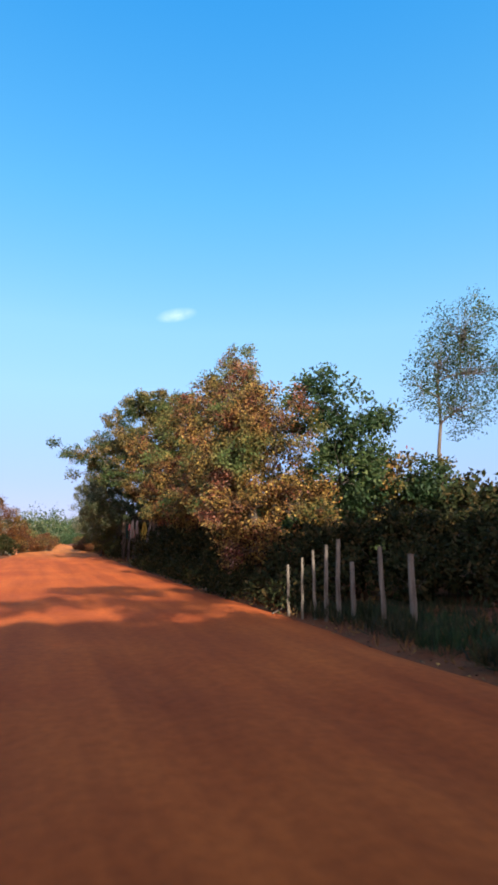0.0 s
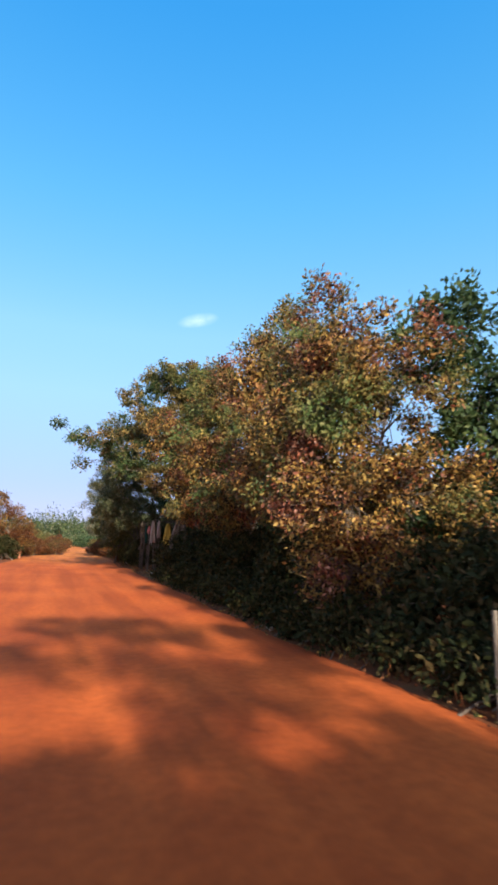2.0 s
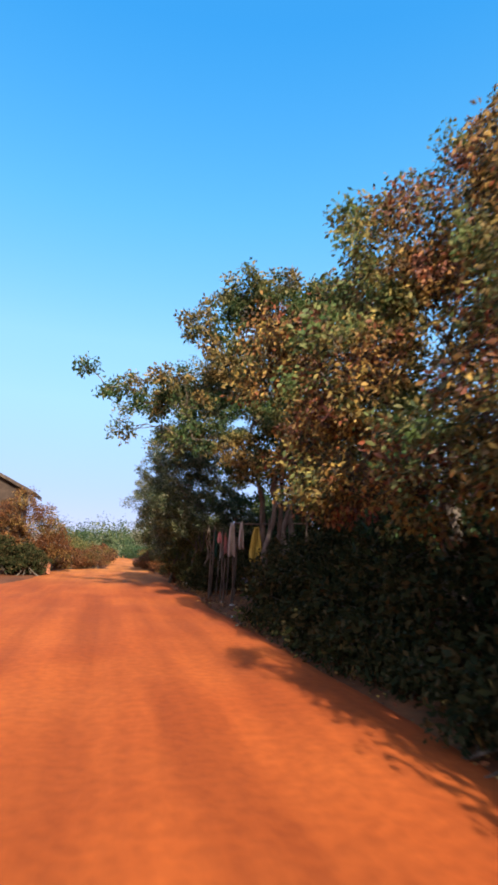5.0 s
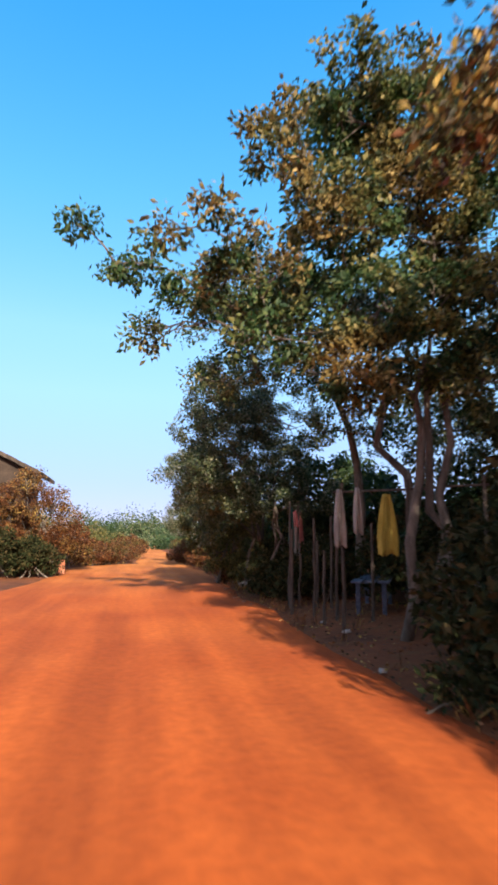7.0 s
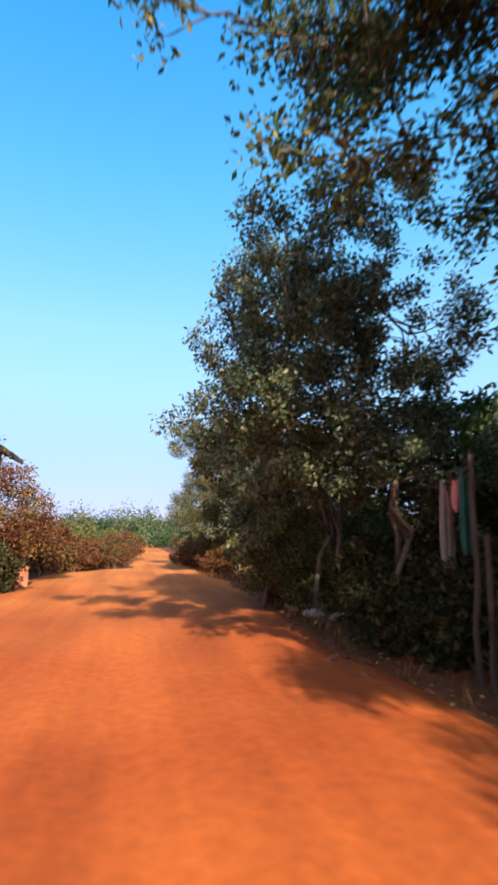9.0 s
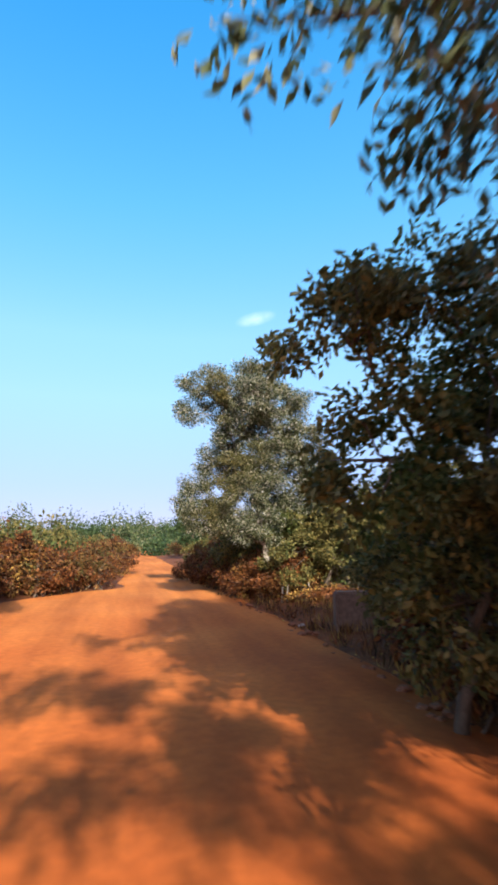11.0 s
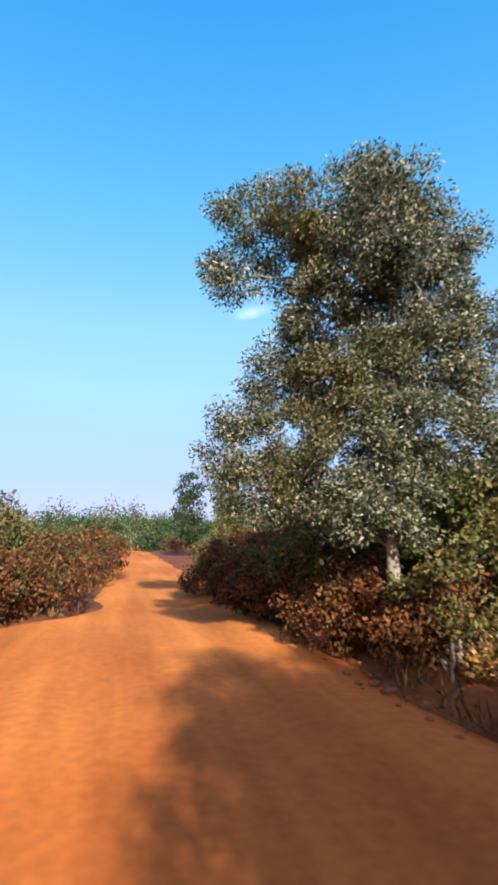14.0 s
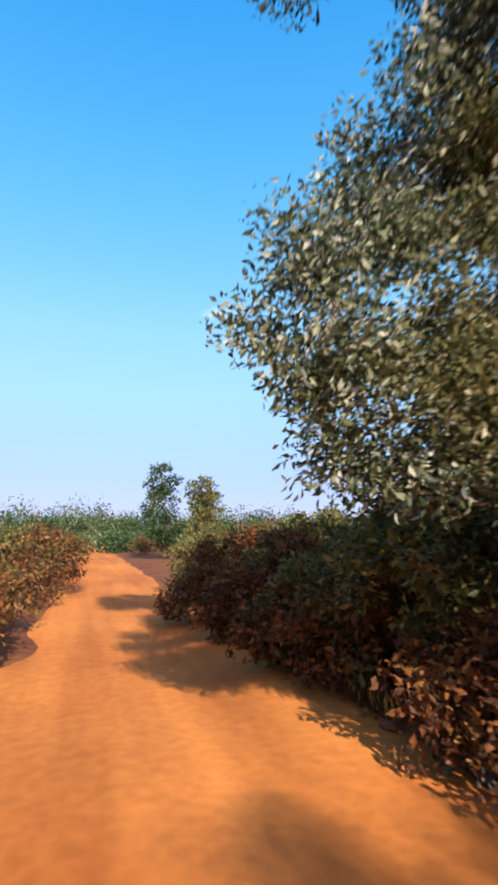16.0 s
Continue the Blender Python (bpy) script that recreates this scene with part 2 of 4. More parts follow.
LEAF_DENSE = leaf_material("dense_dull_green_leaves", DULL, OLIVE, 0.5, glow=0.45, edge=0.07, rough=0.45, gloss=0.45)
LEAF_GREY = leaf_material("grey_green_leaves", GREY_G, OLIVE, 0.6, edge=0.06, rough=0.42, glow=0.45, gloss=0.45)
LEAF_OLIVE = leaf_material("olive_scrub_leaves", OLIVE, GREEN_M, 0.7, edge=0.06)
LEAF_RUSSET = leaf_material("dead_russet_leaves", RUSSET, OLIVE, 0.8)
LEAF_DRY = leaf_material("dry_brown_leaves", RUSSET, GOLD, 0.8)
FAR_GREEN = leaf_material("far_green_leaves", GREEN_D, DULL, 0.05, edge=0.06, glow=0.12)
GRASS_DRY = leaf_material("dry_grass_blades", GOLD, RUSSET, 0.9, glow=0.25)
# grass colours darkened for the shade at the fence
GRASS_GREEN = leaf_material("shade_dark_grass_blades", SHADE_TONES, GREEN_D, 0.9, glow=0.25, edge=0.05)
LITTER = leaf_material("fallen_leaves", RUSSET, GOLD, 0.9, glow=0.1)

# ---- building helpers ----
rng = np.random.default_rng(7)


def mesh_from(name, verts, faces, mat, smooth=False):
    me = bpy.data.meshes.new(name)
    me.from_pydata([tuple(v) for v in verts], [], faces)
    me.materials.append(mat)
    if smooth:
        me.polygons.foreach_set("use_smooth", [True] * len(me.polygons))
    me.update()
    return me


def child(name, me, parent, label=""):
    ob = new(name, me)
    ob.parent = parent
    return tagged(ob, label)


def part(name, bm, mat, parent=None, label=""):
    me = bpy.data.meshes.new(name)
    bm.to_mesh(me)
    bm.free()
    me.materials.append(mat)
    ob = new(name, me)
    if parent:
        ob.parent = parent
    return tagged(ob, label)


def unit(v):
    return v / np.maximum(np.linalg.norm(v, axis=-1, keepdims=True), 1e-9)


def leaf_mesh(name, places, ways, sizes, width, mat, fold=0.25):
    """Many folded leaves of two triangles each, each an island of its own."""
    n = len(places)
    ways = unit(ways)
    side = unit(np.cross(ways, rng.normal(size=(n, 3))))
    up = np.cross(side, ways)
    s = sizes[:, None]
    v = np.empty((n, 4, 3))
    v[:, 0] = places
    v[:, 1] = places + ways * s * 0.5 + side * s * width * 0.5 + up * s * fold * width
    v[:, 2] = places + ways * s
    v[:, 3] = places + ways * s * 0.5 - side * s * width * 0.5 + up * s * fold * width
    tri = (np.arange(n)[:, None] * 4 + np.array([[0, 1, 2, 0, 2, 3]])).ravel()
    me = bpy.data.meshes.new(name)
    me.vertices.add(n * 4)
    me.vertices.foreach_set("co", v.ravel().astype(np.float32))
    me.loops.add(n * 6)
    me.loops.foreach_set("vertex_index", tri.astype(np.int32))
    me.polygons.add(n * 2)
    me.polygons.foreach_set("loop_start", (np.arange(n * 2) * 3).astype(np.int32))
    me.update(calc_edges=True)
    me.materials.append(mat)
    return me


def tube(verts, faces, pts, radii, sides=6):
    """A tapering tube along points, added to the lists."""
    pts = [np.asarray(p, float) for p in pts]
    first = len(verts)
    for i, (p, r) in enumerate(zip(pts, radii)):
        d = unit(pts[min(i + 1, len(pts) - 1)] - pts[max(i - 1, 0)])
        a = unit(np.cross(d, (0.31, 0.87, 0.39)))
        b = np.cross(d, a)
        for k in range(sides):
            w = 2 * math.pi * k / sides
            verts.append(p + r * (math.cos(w) * a + math.sin(w) * b))
    for i in range(len(pts) - 1):
        for k in range(sides):
            q, k2 = first + i * sides, (k + 1) % sides
            faces.append((q + k, q + k2, q + sides + k2, q + sides + k))
    last = first + (len(pts) - 1) * sides
    faces.append(tuple(range(last, last + sides)))
    faces.append(tuple(reversed(range(first, first + sides))))


def bough(a, b, n):
    """Points of a limb that rises, then arches over to its end."""
    a, b = np.asarray(a, float), np.asarray(b, float)
    far = np.linalg.norm(b - a)
    c = (a + b) / 2 + np.array([0, 0, 0.12 * far]) + rng.normal(size=3) * 0.08 * far
    out = []
    for i in range(n + 1):
        f = i / n
        out.append(a * (1 - f) ** 2 + c * 2 * f * (1 - f) + b * f * f + rng.normal(size=3) * 0.012 * far * math.sin(math.pi * f))
    return out


def bent(a, b, n, wob, sag=0.0):
    """Points of a crooked way from a to b."""
    a, b = np.asarray(a, float), np.asarray(b, float)
    out = [a]
    for i in range(1, n):
        f = i / n
        out.append(a + (b - a) * f + rng.normal(size=3) * wob * math.sin(math.pi * f) + np.array([0, 0, -sag * math.sin(math.pi * f)]))
    out.append(b)
    return out


def gh(x, y):
    """Height of the ground beside the road."""
    bank = min(max((x - 4.8) / 2.2, 0.0), 1.0)
    left = min(max((-2.8 - x) / 3.0, 0.0), 1.0)
    roll = 0.05 * noise.noise((x * 0.5, y * 0.5, 0)) + 0.25 * noise.noise((x * 0.03, y * 0.03, 3)) * min(1.0, abs(x) / 60)
    return 0.16 * bank * bank * (3 - 2 * bank) + 0.1 * left + roll * min(1.0, bank + left + 0.2) - 0.02


def tree(name, label, category, base, lobes, leaf, bark, leaf_len=0.13, cover=1.0, trunk_r=0.13, fork=0.35, stems=1, group="",
         width=0.5, clump=0.24, droop=0.3, bare=0.0, tufts_k=1.0):
    """A tapered trunk, a crooked limb to each lobe of the crown, twigs in it, and leaves in clumps at the twigs' ends.
    lobes: centre and half sizes in the world's metres."""
    bx, by = base
    bz = gh(bx, by) - 0.05
    root = new(name)
    root.location = (bx, by, bz)
    tagged(root, label, category, group)
    origin = np.array([bx, by, bz])
    verts, faces, spots, dirs, sizes = [], [], [], [], []
    tops = sorted(lobes, key=lambda q: q[2])
    top = np.array(tops[-1][:3]) - origin
    low = min(q[2] - q[5] for q in lobes) - bz
    feet = []
    for s in range(stems):
        foot = np.array([*(rng.normal(size=2) * (0.0 if stems == 1 else 0.16 + 0.03 * stems)), 0.0])
        head = top * np.array([0.45, 0.45, 0.0]) * (0.3 + 0.4 * rng.random()) + np.array([0, 0, max(low, 0.12) + fork * (top[2] - max(low, 0.12))])
        way = bent(foot, head, 6, 0.10 * head[2] / 3)
        tube(verts, faces, way, [trunk_r * (1.35 - 0.75 * i / 6) for i in range(7)], 8)
        feet.append(way)
    nodes = [(p, trunk_r * 0.75, 0.0) for way in feet for p in way[2:]]
    for cx, cy, cz, rx, ry, rz in sorted(lobes, key=lambda q: math.dist(q[:2], base) + 0.5 * q[2]):
        c = np.array([cx, cy, cz]) - origin
        r = np.array([rx, ry, rz])
        start, r_from, run = min(nodes, key=lambda q: np.linalg.norm(c - q[0]) + 0.3 * q[2] + 1.5 * max(0.0, q[0][2] - c[2]))
        mean = float(np.cbrt(r.prod()))
        limb = bough(start, c, 8)
        r0 = max(0.02, min(r_from, 0.018 + 0.018 * mean + 0.010 * np.linalg.norm(c - start)))
        nodes += [(limb[i], r0 * (1 - 0.72 * i / 8), run + np.linalg.norm(c - start) * i / 8) for i in (3, 5, 7)]
        tube(verts, faces, limb, [r0 * (1 - 0.72 * i / 8) for i in range(9)], 6)
        n_cl = int(8 + 42 * mean * mean * tufts_k)
        ends = unit(rng.normal(size=(n_cl, 3))) * (0.35 + 0.65 * rng.random((n_cl, 1)) ** 0.5) * r + c
        ends = ends[ends[:, 2] > 0.06]
        for e in ends:
            p = limb[rng.integers(4, 9)]
            if rng.random() < (0.4 if stems < 3 else 0.15) + bare:
                tube(verts, faces, bent(p, e, 3, 0.05 * mean), [0.012 + 0.006 * mean, 0.010, 0.008, 0.004], 4)
        n = int(cover * 2750 * mean * mean * (0.13 / leaf_len) ** 2)
        which = rng.integers(len(ends), size=n)
        at_ = ends[which] + unit(rng.normal(size=(n, 3))) * rng.random((n, 1)) ** 0.5 * 1.45 * clump * np.array([1, 1, 0.8])
        keep = at_[:, 2] > 0.03
        at_ = at_[keep]
        n = len(at_)
        out = unit(at_ - c) * 0.5 + rng.normal(size=(n, 3)) * 0.7 + np.array([0, 0, -droop])
        spots.append(at_)
        dirs.append(out)
        sizes.append(leaf_len * (0.6 + 0.8 * rng.random(n)))
    child("trunk", mesh_from("trunk", verts, faces, bark, True), root)
    child("crown", leaf_mesh("crown", np.concatenate(spots), np.concatenate(dirs), np.concatenate(sizes), width, leaf), root)
    return root


def graded(near, far, step, grow):
    """Steps that widen from the near range out to far on both sides."""
    lo, hi = near
    vals = list(np.arange(lo, hi + step / 2, step))
    s = step
    while vals[-1] < far:
        s *= grow
        vals.append(vals[-1] + s)
    s = step
    while vals[0] > -far:
        s *= grow
        vals.insert(0, vals[0] - s)
    return vals


def sheet(name, xs, ys, height, mat, label):
    verts = [(x, y, height(x, y)) for y in ys for x in xs]
    w = len(xs)
    faces = [(j * w + i, j * w + i + 1, (j + 1) * w + i + 1, (j + 1) * w + i) for j in range(len(ys) - 1) for i in range(w - 1)]
    return tagged(new(name, mesh_from(name, verts, faces, mat, True)), label, "ground", kind="structure")


def right_edge(y):
    return 4.45 + 0.5 * min(max((y - 25) / 30, 0), 1) + 0.25 * noise.noise((y * 0.35, 1.7, 0)) - 0.004 * max(y - 75, 0)


def left_edge(y):
    f = min(max((y - 53.5) / 6.5, 0), 1)
    g = min(max((y - 30.0) / 17.0, 0), 1)
    return -3.3 + 2.0 * g * g * (3 - 2 * g) + 3.4 * f * f * (3 - 2 * f) + 0.3 * noise.noise((y * 0.3, 9.1, 0)) + 0.02 * min(max(y - 63, 0), 40)


def bend(y):
    """The track far ahead swings to the side."""
    return 0.0006 * max(y - 70, 0) ** 2


def ground_height(x, y):
    z = gh(x, y)
    inside = min(x - left_edge(y), right_edge(y) + 0.3 - x)
    return z - 0.12 * min(max(inside + 0.2, 0.0), 1.0) if -40 < y < 150 else z


sheet("ground", graded((-12, 20), 2600, 0.5, 1.28), graded((-12, 90), 2600, 0.5, 1.28), ground_height, GROUND,
      "dry reddish brown earth beside the dirt road")


def road_mesh():
    ys = list(np.arange(-30, 20, 0.4)) + list(np.arange(20, 90, 0.4)) + list(np.arange(90, 150, 1.5))
    n = 34
    verts, faces = [], []
    for y in ys:
        l, r = left_edge(y) - 0.5 + bend(y), right_edge(y) + 0.5 + bend(y)
        for i in range(n + 1):
            f = i / n
            x = l + (r - l) * f
            edge = min(f, 1 - f) * (r - l)
            fall = 0.16 * (1 - min(edge / 0.9, 1.0)) ** 2
            rut = 0.0
            for c in (0.2, 1.7):
                rut += 0.035 * math.exp(-((x - bend(y) - c - 0.9 - 0.02 * y) / 0.28) ** 2)
            z = 0.02 + 0.035 * noise.noise((x * 0.9, y * 0.5, 2)) + 0.005 * noise.noise((x * 3, y * 2, 5)) - rut - fall
            verts.append((x, y, z))
    w = n + 1
    for j in range(len(ys) - 1):
        for i in range(n):
            faces.append((j * w + i, j * w + i + 1, (j + 1) * w + i + 1, (j + 1) * w + i))
    return mesh_from("road", verts, faces, ROAD, True)


tagged(new("road", road_mesh()), "rutted orange laterite dirt road with ragged edges", "road", kind="structure")

# ---- trees beside the road ----
tree("tree", "roadside tree with drying golden and russet leaves beside the fence", "tree", (6.1, 15.4), [
    (5.25, 15.4, 5.6, 0.6, 0.7, 0.8), (5.0, 15.0, 4.0, 1.1, 1.3, 1.1), (6.3, 14.7, 4.4, 1.3, 1.3, 1.4), (5.3, 14.7, 2.3, 1.2, 1.3, 1.1),
    (6.7, 14.6, 2.3, 1.3, 1.2, 1.2), (4.9, 15.8, 2.9, 1.0, 1.1, 1.0), (6.2, 16.6, 4.6, 1.3, 1.3, 1.4),
    (5.6, 17.6, 2.6, 1.1, 1.2, 1.0), (5.6, 14.4, 1.1, 1.1, 1.0, 0.7)],
    LEAF_GOLD, BARK, 0.082, 0.8, 0.16, clump=0.24, tufts_k=0.65)
tree("tree", "dark green leafy tree behind the golden tree", "tree", (8.6, 15.6), [
    (7.7, 14.7, 5.4, 1.0, 1.1, 0.9), (8.9, 14.9, 4.7, 1.1, 1.2, 1.0), (8.4, 14.7, 3.3, 1.4, 1.2, 1.2), (9.9, 14.7, 5.0, 0.45, 0.5, 0.4),
    (9.6, 15.0, 3.2, 0.9, 1.0, 0.9), (8.3, 14.8, 1.7, 1.3, 1.1, 1.1)], LEAF_DARK, BARK, 0.13, 0.9, 0.16, clump=0.26, tufts_k=0.65)
tree("tree", "low olive tree with browning leaves beyond the fence", "tree", (11.3, 15.0), [
    (10.6, 14.5, 3.2, 1.3, 1.2, 0.9), (11.8, 14.7, 2.6, 1.2, 1.2, 1.1), (10.8, 14.5, 1.7, 1.3, 1.1, 1.2), (12.8, 15.0, 1.8, 1.2, 1.1, 1.2)],
    LEAF_MIXED, BARK, 0.14, 1.0, 0.12)
tree("tree", "tall sparse small-leaved tree with a thin pale trunk", "tree", (13.0, 16.5), [
    (14.6, 16.2, 9.0, 1.3, 1.2, 1.4), (13.4, 16.2, 7.6, 1.0, 1.0, 1.2), (15.0, 16.3, 7.4, 1.2, 1.2, 1.3), (14.2, 16.2, 6.0, 1.2, 1.0, 1.0),
    (12.4, 16.1, 6.6, 0.5, 0.5, 0.7)], LEAF_DARK, BARK, 0.09, 0.32, 0.08, bare=0.4, clump=0.3)
tree("tree", "leafy tree with golden and green leaves over dark undergrowth", "tree", (7.2, 24.8), [
    (5.7, 23.9, 6.3, 1.0, 1.2, 1.2), (7.1, 24.0, 7.4, 1.2, 1.3, 1.2), (8.7, 24.1, 8.7, 1.3, 1.3, 1.4), (5.1, 23.9, 4.3, 1.1, 1.3, 1.1),
    (6.8, 23.9, 5.0, 1.5, 1.4, 1.4), (8.7, 24.1, 6.2, 1.5, 1.4, 1.5), (5.3, 24.2, 2.8, 1.0, 1.2, 0.9), (7.4, 21.4, 6.6, 1.4, 1.5, 1.5),
    # some boughs near y 26 are added to shade the verge and road ahead
    (6.3, 20.6, 4.4, 1.3, 1.4, 1.4), (6.4, 26.4, 6.2, 1.1, 1.2, 1.0), (5.7, 26.4, 4.9, 0.9, 1.1, 0.9), (7.6, 26.6, 7.4, 1.2, 1.2, 1.1),
    (5.5, 20.4, 2.9, 1.0, 1.3, 0.9), (5.6, 22.2, 2.6, 1.0, 1.2, 0.9), (5.6, 26.0, 3.2, 1.0, 1.3, 1.0), (4.5, 26.6, 4.9, 0.6, 0.6, 0.5), (4.3, 25.8, 5.5, 0.5, 0.5, 0.4)], LEAF_GOLD, BARK, 0.098, 0.8, 0.2, clump=0.26, tufts_k=0.65)
tree("tree", "tall open tree with a leafy limb reaching over the road", "tree", (6.1, 31.4), [
    (0.83, 31.9, 6.37, 0.27, 0.32, 0.25), (1.33, 32.08, 5.85, 0.16, 0.18, 0.14), (1.74, 32.42, 6.02, 0.4, 0.45, 0.35), (2.59, 32.42, 5.64, 0.51, 0.65, 0.46), (1.9, 32.42, 4.79, 0.27, 0.27, 0.23),
    (2.11, 30.68, 5.68, 0.28, 0.3, 0.24), (2.76, 30.16, 5.81, 0.28, 0.3, 0.24), (7.49, 31.12, 8.95, 0.89, 0.89, 0.7), (3.49, 31.12, 5.38, 0.7, 0.8, 0.7), (3.91, 31.12, 7.56, 0.65, 0.81, 0.71), (4.72, 31.12, 6.44, 0.91, 1.12, 1.01),
    (4.96, 31.12, 8.87, 0.83, 1.03, 0.88), (6.1, 31.12, 8.75, 1.03, 1.0, 0.85), (6.3, 31.12, 7.34, 1.13, 1.24, 1.24), (5.38, 31.12, 5.08, 0.83, 1.03, 0.62),
    (7.47, 31.12, 8.27, 1.2, 1.2, 1.2), (7.45, 31.12, 5.74, 1.12, 1.22, 1.12),
    (6.22, 31.12, 4.25, 0.89, 0.99, 0.69), (7.41, 31.12, 4.11, 1.07, 1.07, 0.88), (5.18, 31.12, 3.88, 0.6, 0.8, 0.51), (4.25, 31.12, 4.54, 0.6, 0.79, 0.44),
    (3.33, 31.12, 4.36, 0.3, 0.38, 0.23),
    (6.2, 31.2, 7.4, 0.85, 0.9, 0.8), (5.0, 31.2, 6.6, 0.75, 0.8, 0.7), (7.2, 31.3, 6.2, 0.95, 1.0, 0.9), (6.4, 31.1, 5.3, 0.75, 0.8, 0.65), (4.9, 31.1, 8.2, 0.65, 0.7, 0.6), (7.3, 31.2, 8.2, 0.85, 0.9, 0.8), (6.2, 31.2, 8.5, 0.8, 0.8, 0.7)], LEAF_CANOPY, BARK, 0.115, 0.85, 0.07, fork=0.2, bare=0.3, stems=3, clump=0.19, tufts_k=0.6)
tree("tree", "open tree with a bare-stemmed limb of separate leaf clusters", "tree", (8.0, 35.0), [
    (2.9, 34.9, 6.8, 0.35, 0.4, 0.32), (3.6, 35.0, 7.3, 0.48, 0.5, 0.42), (4.5, 35.2, 7.6, 0.55, 0.6, 0.5), (5.4, 35.0, 7.4, 0.65, 0.7, 0.6), (6.0, 35.2, 7.2, 0.6, 0.7, 0.6), (5.5, 35.4, 7.75, 0.6, 0.6, 0.45),
    (3.68, 34.9, 6.55, 0.42, 0.42, 0.36), (4.6, 34.8, 6.9, 0.5, 0.5, 0.45), (5.8, 36.8, 5.3, 0.55, 0.55, 0.45), (6.5, 36.8, 5.7, 0.6, 0.6, 0.5),
    (1.9, 35.2, 6.0, 0.3, 0.35, 0.3), (3.05, 35.5, 6.15, 0.35, 0.4, 0.35), (3.4, 35.6, 5.4, 0.4, 0.5, 0.35), (4.0, 35.5, 5.9, 0.45, 0.5, 0.4),
    (3.05, 35.5, 4.95, 0.25, 0.3, 0.25), (4.3, 35.6, 5.3, 0.45, 0.5, 0.4), (5.1, 35.6, 5.6, 0.55, 0.6, 0.5), (3.8, 35.6, 4.9, 0.35, 0.4, 0.3),
    (4.9, 35.3, 6.5, 0.55, 0.6, 0.5), (6.2, 35.3, 6.4, 0.9, 0.9, 0.8), (7.4, 35.2, 6.8, 1.0, 1.0, 0.9),
    (6.6, 35.7, 4.9, 0.7, 0.7, 0.6), (7.4, 36.1, 4.2, 0.8, 0.8, 0.6), (6.2, 36.3, 4.1, 0.45, 0.5, 0.4)], LEAF_CANOPY, BARK, 0.095, 0.40, 0.1, fork=0.5, bare=0.3, clump=0.18, tufts_k=0.6)
tree("tree", "dense dull green small-leaved tree with foliage almost to the ground", "tree", (5.6, 38.8), [
    (3.6, 38.3, 5.9, 0.45, 0.5, 0.4), (4.6, 38.2, 6.4, 0.6, 0.7, 0.5), (5.5, 38.3, 6.5, 0.7, 0.8, 0.55), (3.95, 38.3, 4.55, 0.75, 1.0, 0.95), (4.7, 38.3, 5.3, 0.9, 1.1, 0.7), (3.4, 38.3, 2.9, 0.65, 1.0, 0.9), (4.5, 38.4, 3.5, 1.1, 1.2, 1.3),
    (6.0, 38.7, 4.7, 1.2, 1.3, 1.1), (5.7, 38.6, 3.3, 0.9, 1.0, 0.8), (6.6, 38.8, 2.6, 0.9, 0.9, 0.9), (6.6, 39.0, 1.3, 0.7, 0.8, 0.6), (4.6, 38.5, 2.4, 0.8, 0.9, 0.6)], LEAF_DENSE, BARK, 0.075, 0.62, 0.04, stems=4, clump=0.17, tufts_k=0.75)
tree("tree", "tall dense dull green tree with drooping foliage", "tree", (6.2, 42.0), [
    (3.41, 40, 4.92, 0.59, 0.86, 0.78), (4.06, 40, 5.64, 0.74, 0.86, 0.78), (4.99, 40.14, 5.6, 0.86, 0.94, 0.8), (4.06, 40.21, 6.3, 0.54, 0.6, 0.42), (5.0, 39.7, 5.8, 0.62, 0.7, 0.55), (3.34, 40.07, 3.57, 0.59, 0.86, 0.78),
    (4.34, 40.14, 4.21, 1.01, 1.01, 1.16), (5.48, 40.43, 4.64, 1.09, 1.01, 1.16), (4.34, 40.28, 2.7, 0.94, 0.94, 0.78), (4.0, 40.28, 1.9, 0.6, 0.7, 0.55), (2.63, 40.43, 3.36, 0.32, 0.23, 0.15),
    (5.6, 40.56, 3.1, 0.94, 0.9, 0.8)], LEAF_DENSE, BARK, 0.085, 0.64, 0.05, stems=4, droop=0.6, clump=0.19, width=0.42, tufts_k=0.75)
tree("tree", "green tree closing the view behind the stall", "tree", (10.6, 34.6), [
    (9.6, 34.0, 5.0, 1.4, 1.5, 1.3), (11.2, 34.2, 5.8, 1.5, 1.5, 1.4), (9.4, 36.2, 4.2, 1.4, 1.5, 1.3), (10.6, 32.4, 4.6, 1.5, 1.5, 1.4)],
    LEAF_DENSE, BARK, 0.13, 0.8, 0.16)
tree("tree", "dark green tree filling the gap behind the cloth rack", "tree", (8.6, 40.8), [
    (7.9, 40.2, 3.3, 1.1, 1.1, 0.8), (9.0, 40.6, 3.4, 1.2, 1.2, 0.8), (8.3, 40.3, 2.3, 1.3, 1.2, 0.8), (7.5, 39.8, 2.2, 0.9, 0.9, 0.8), (6.8, 40.2, 3.3, 0.9, 0.9, 0.8), (6.6, 40.0, 1.8, 0.9, 0.9, 0.8)],
    LEAF_DARK, BARK, 0.13, 0.8, 0.12)
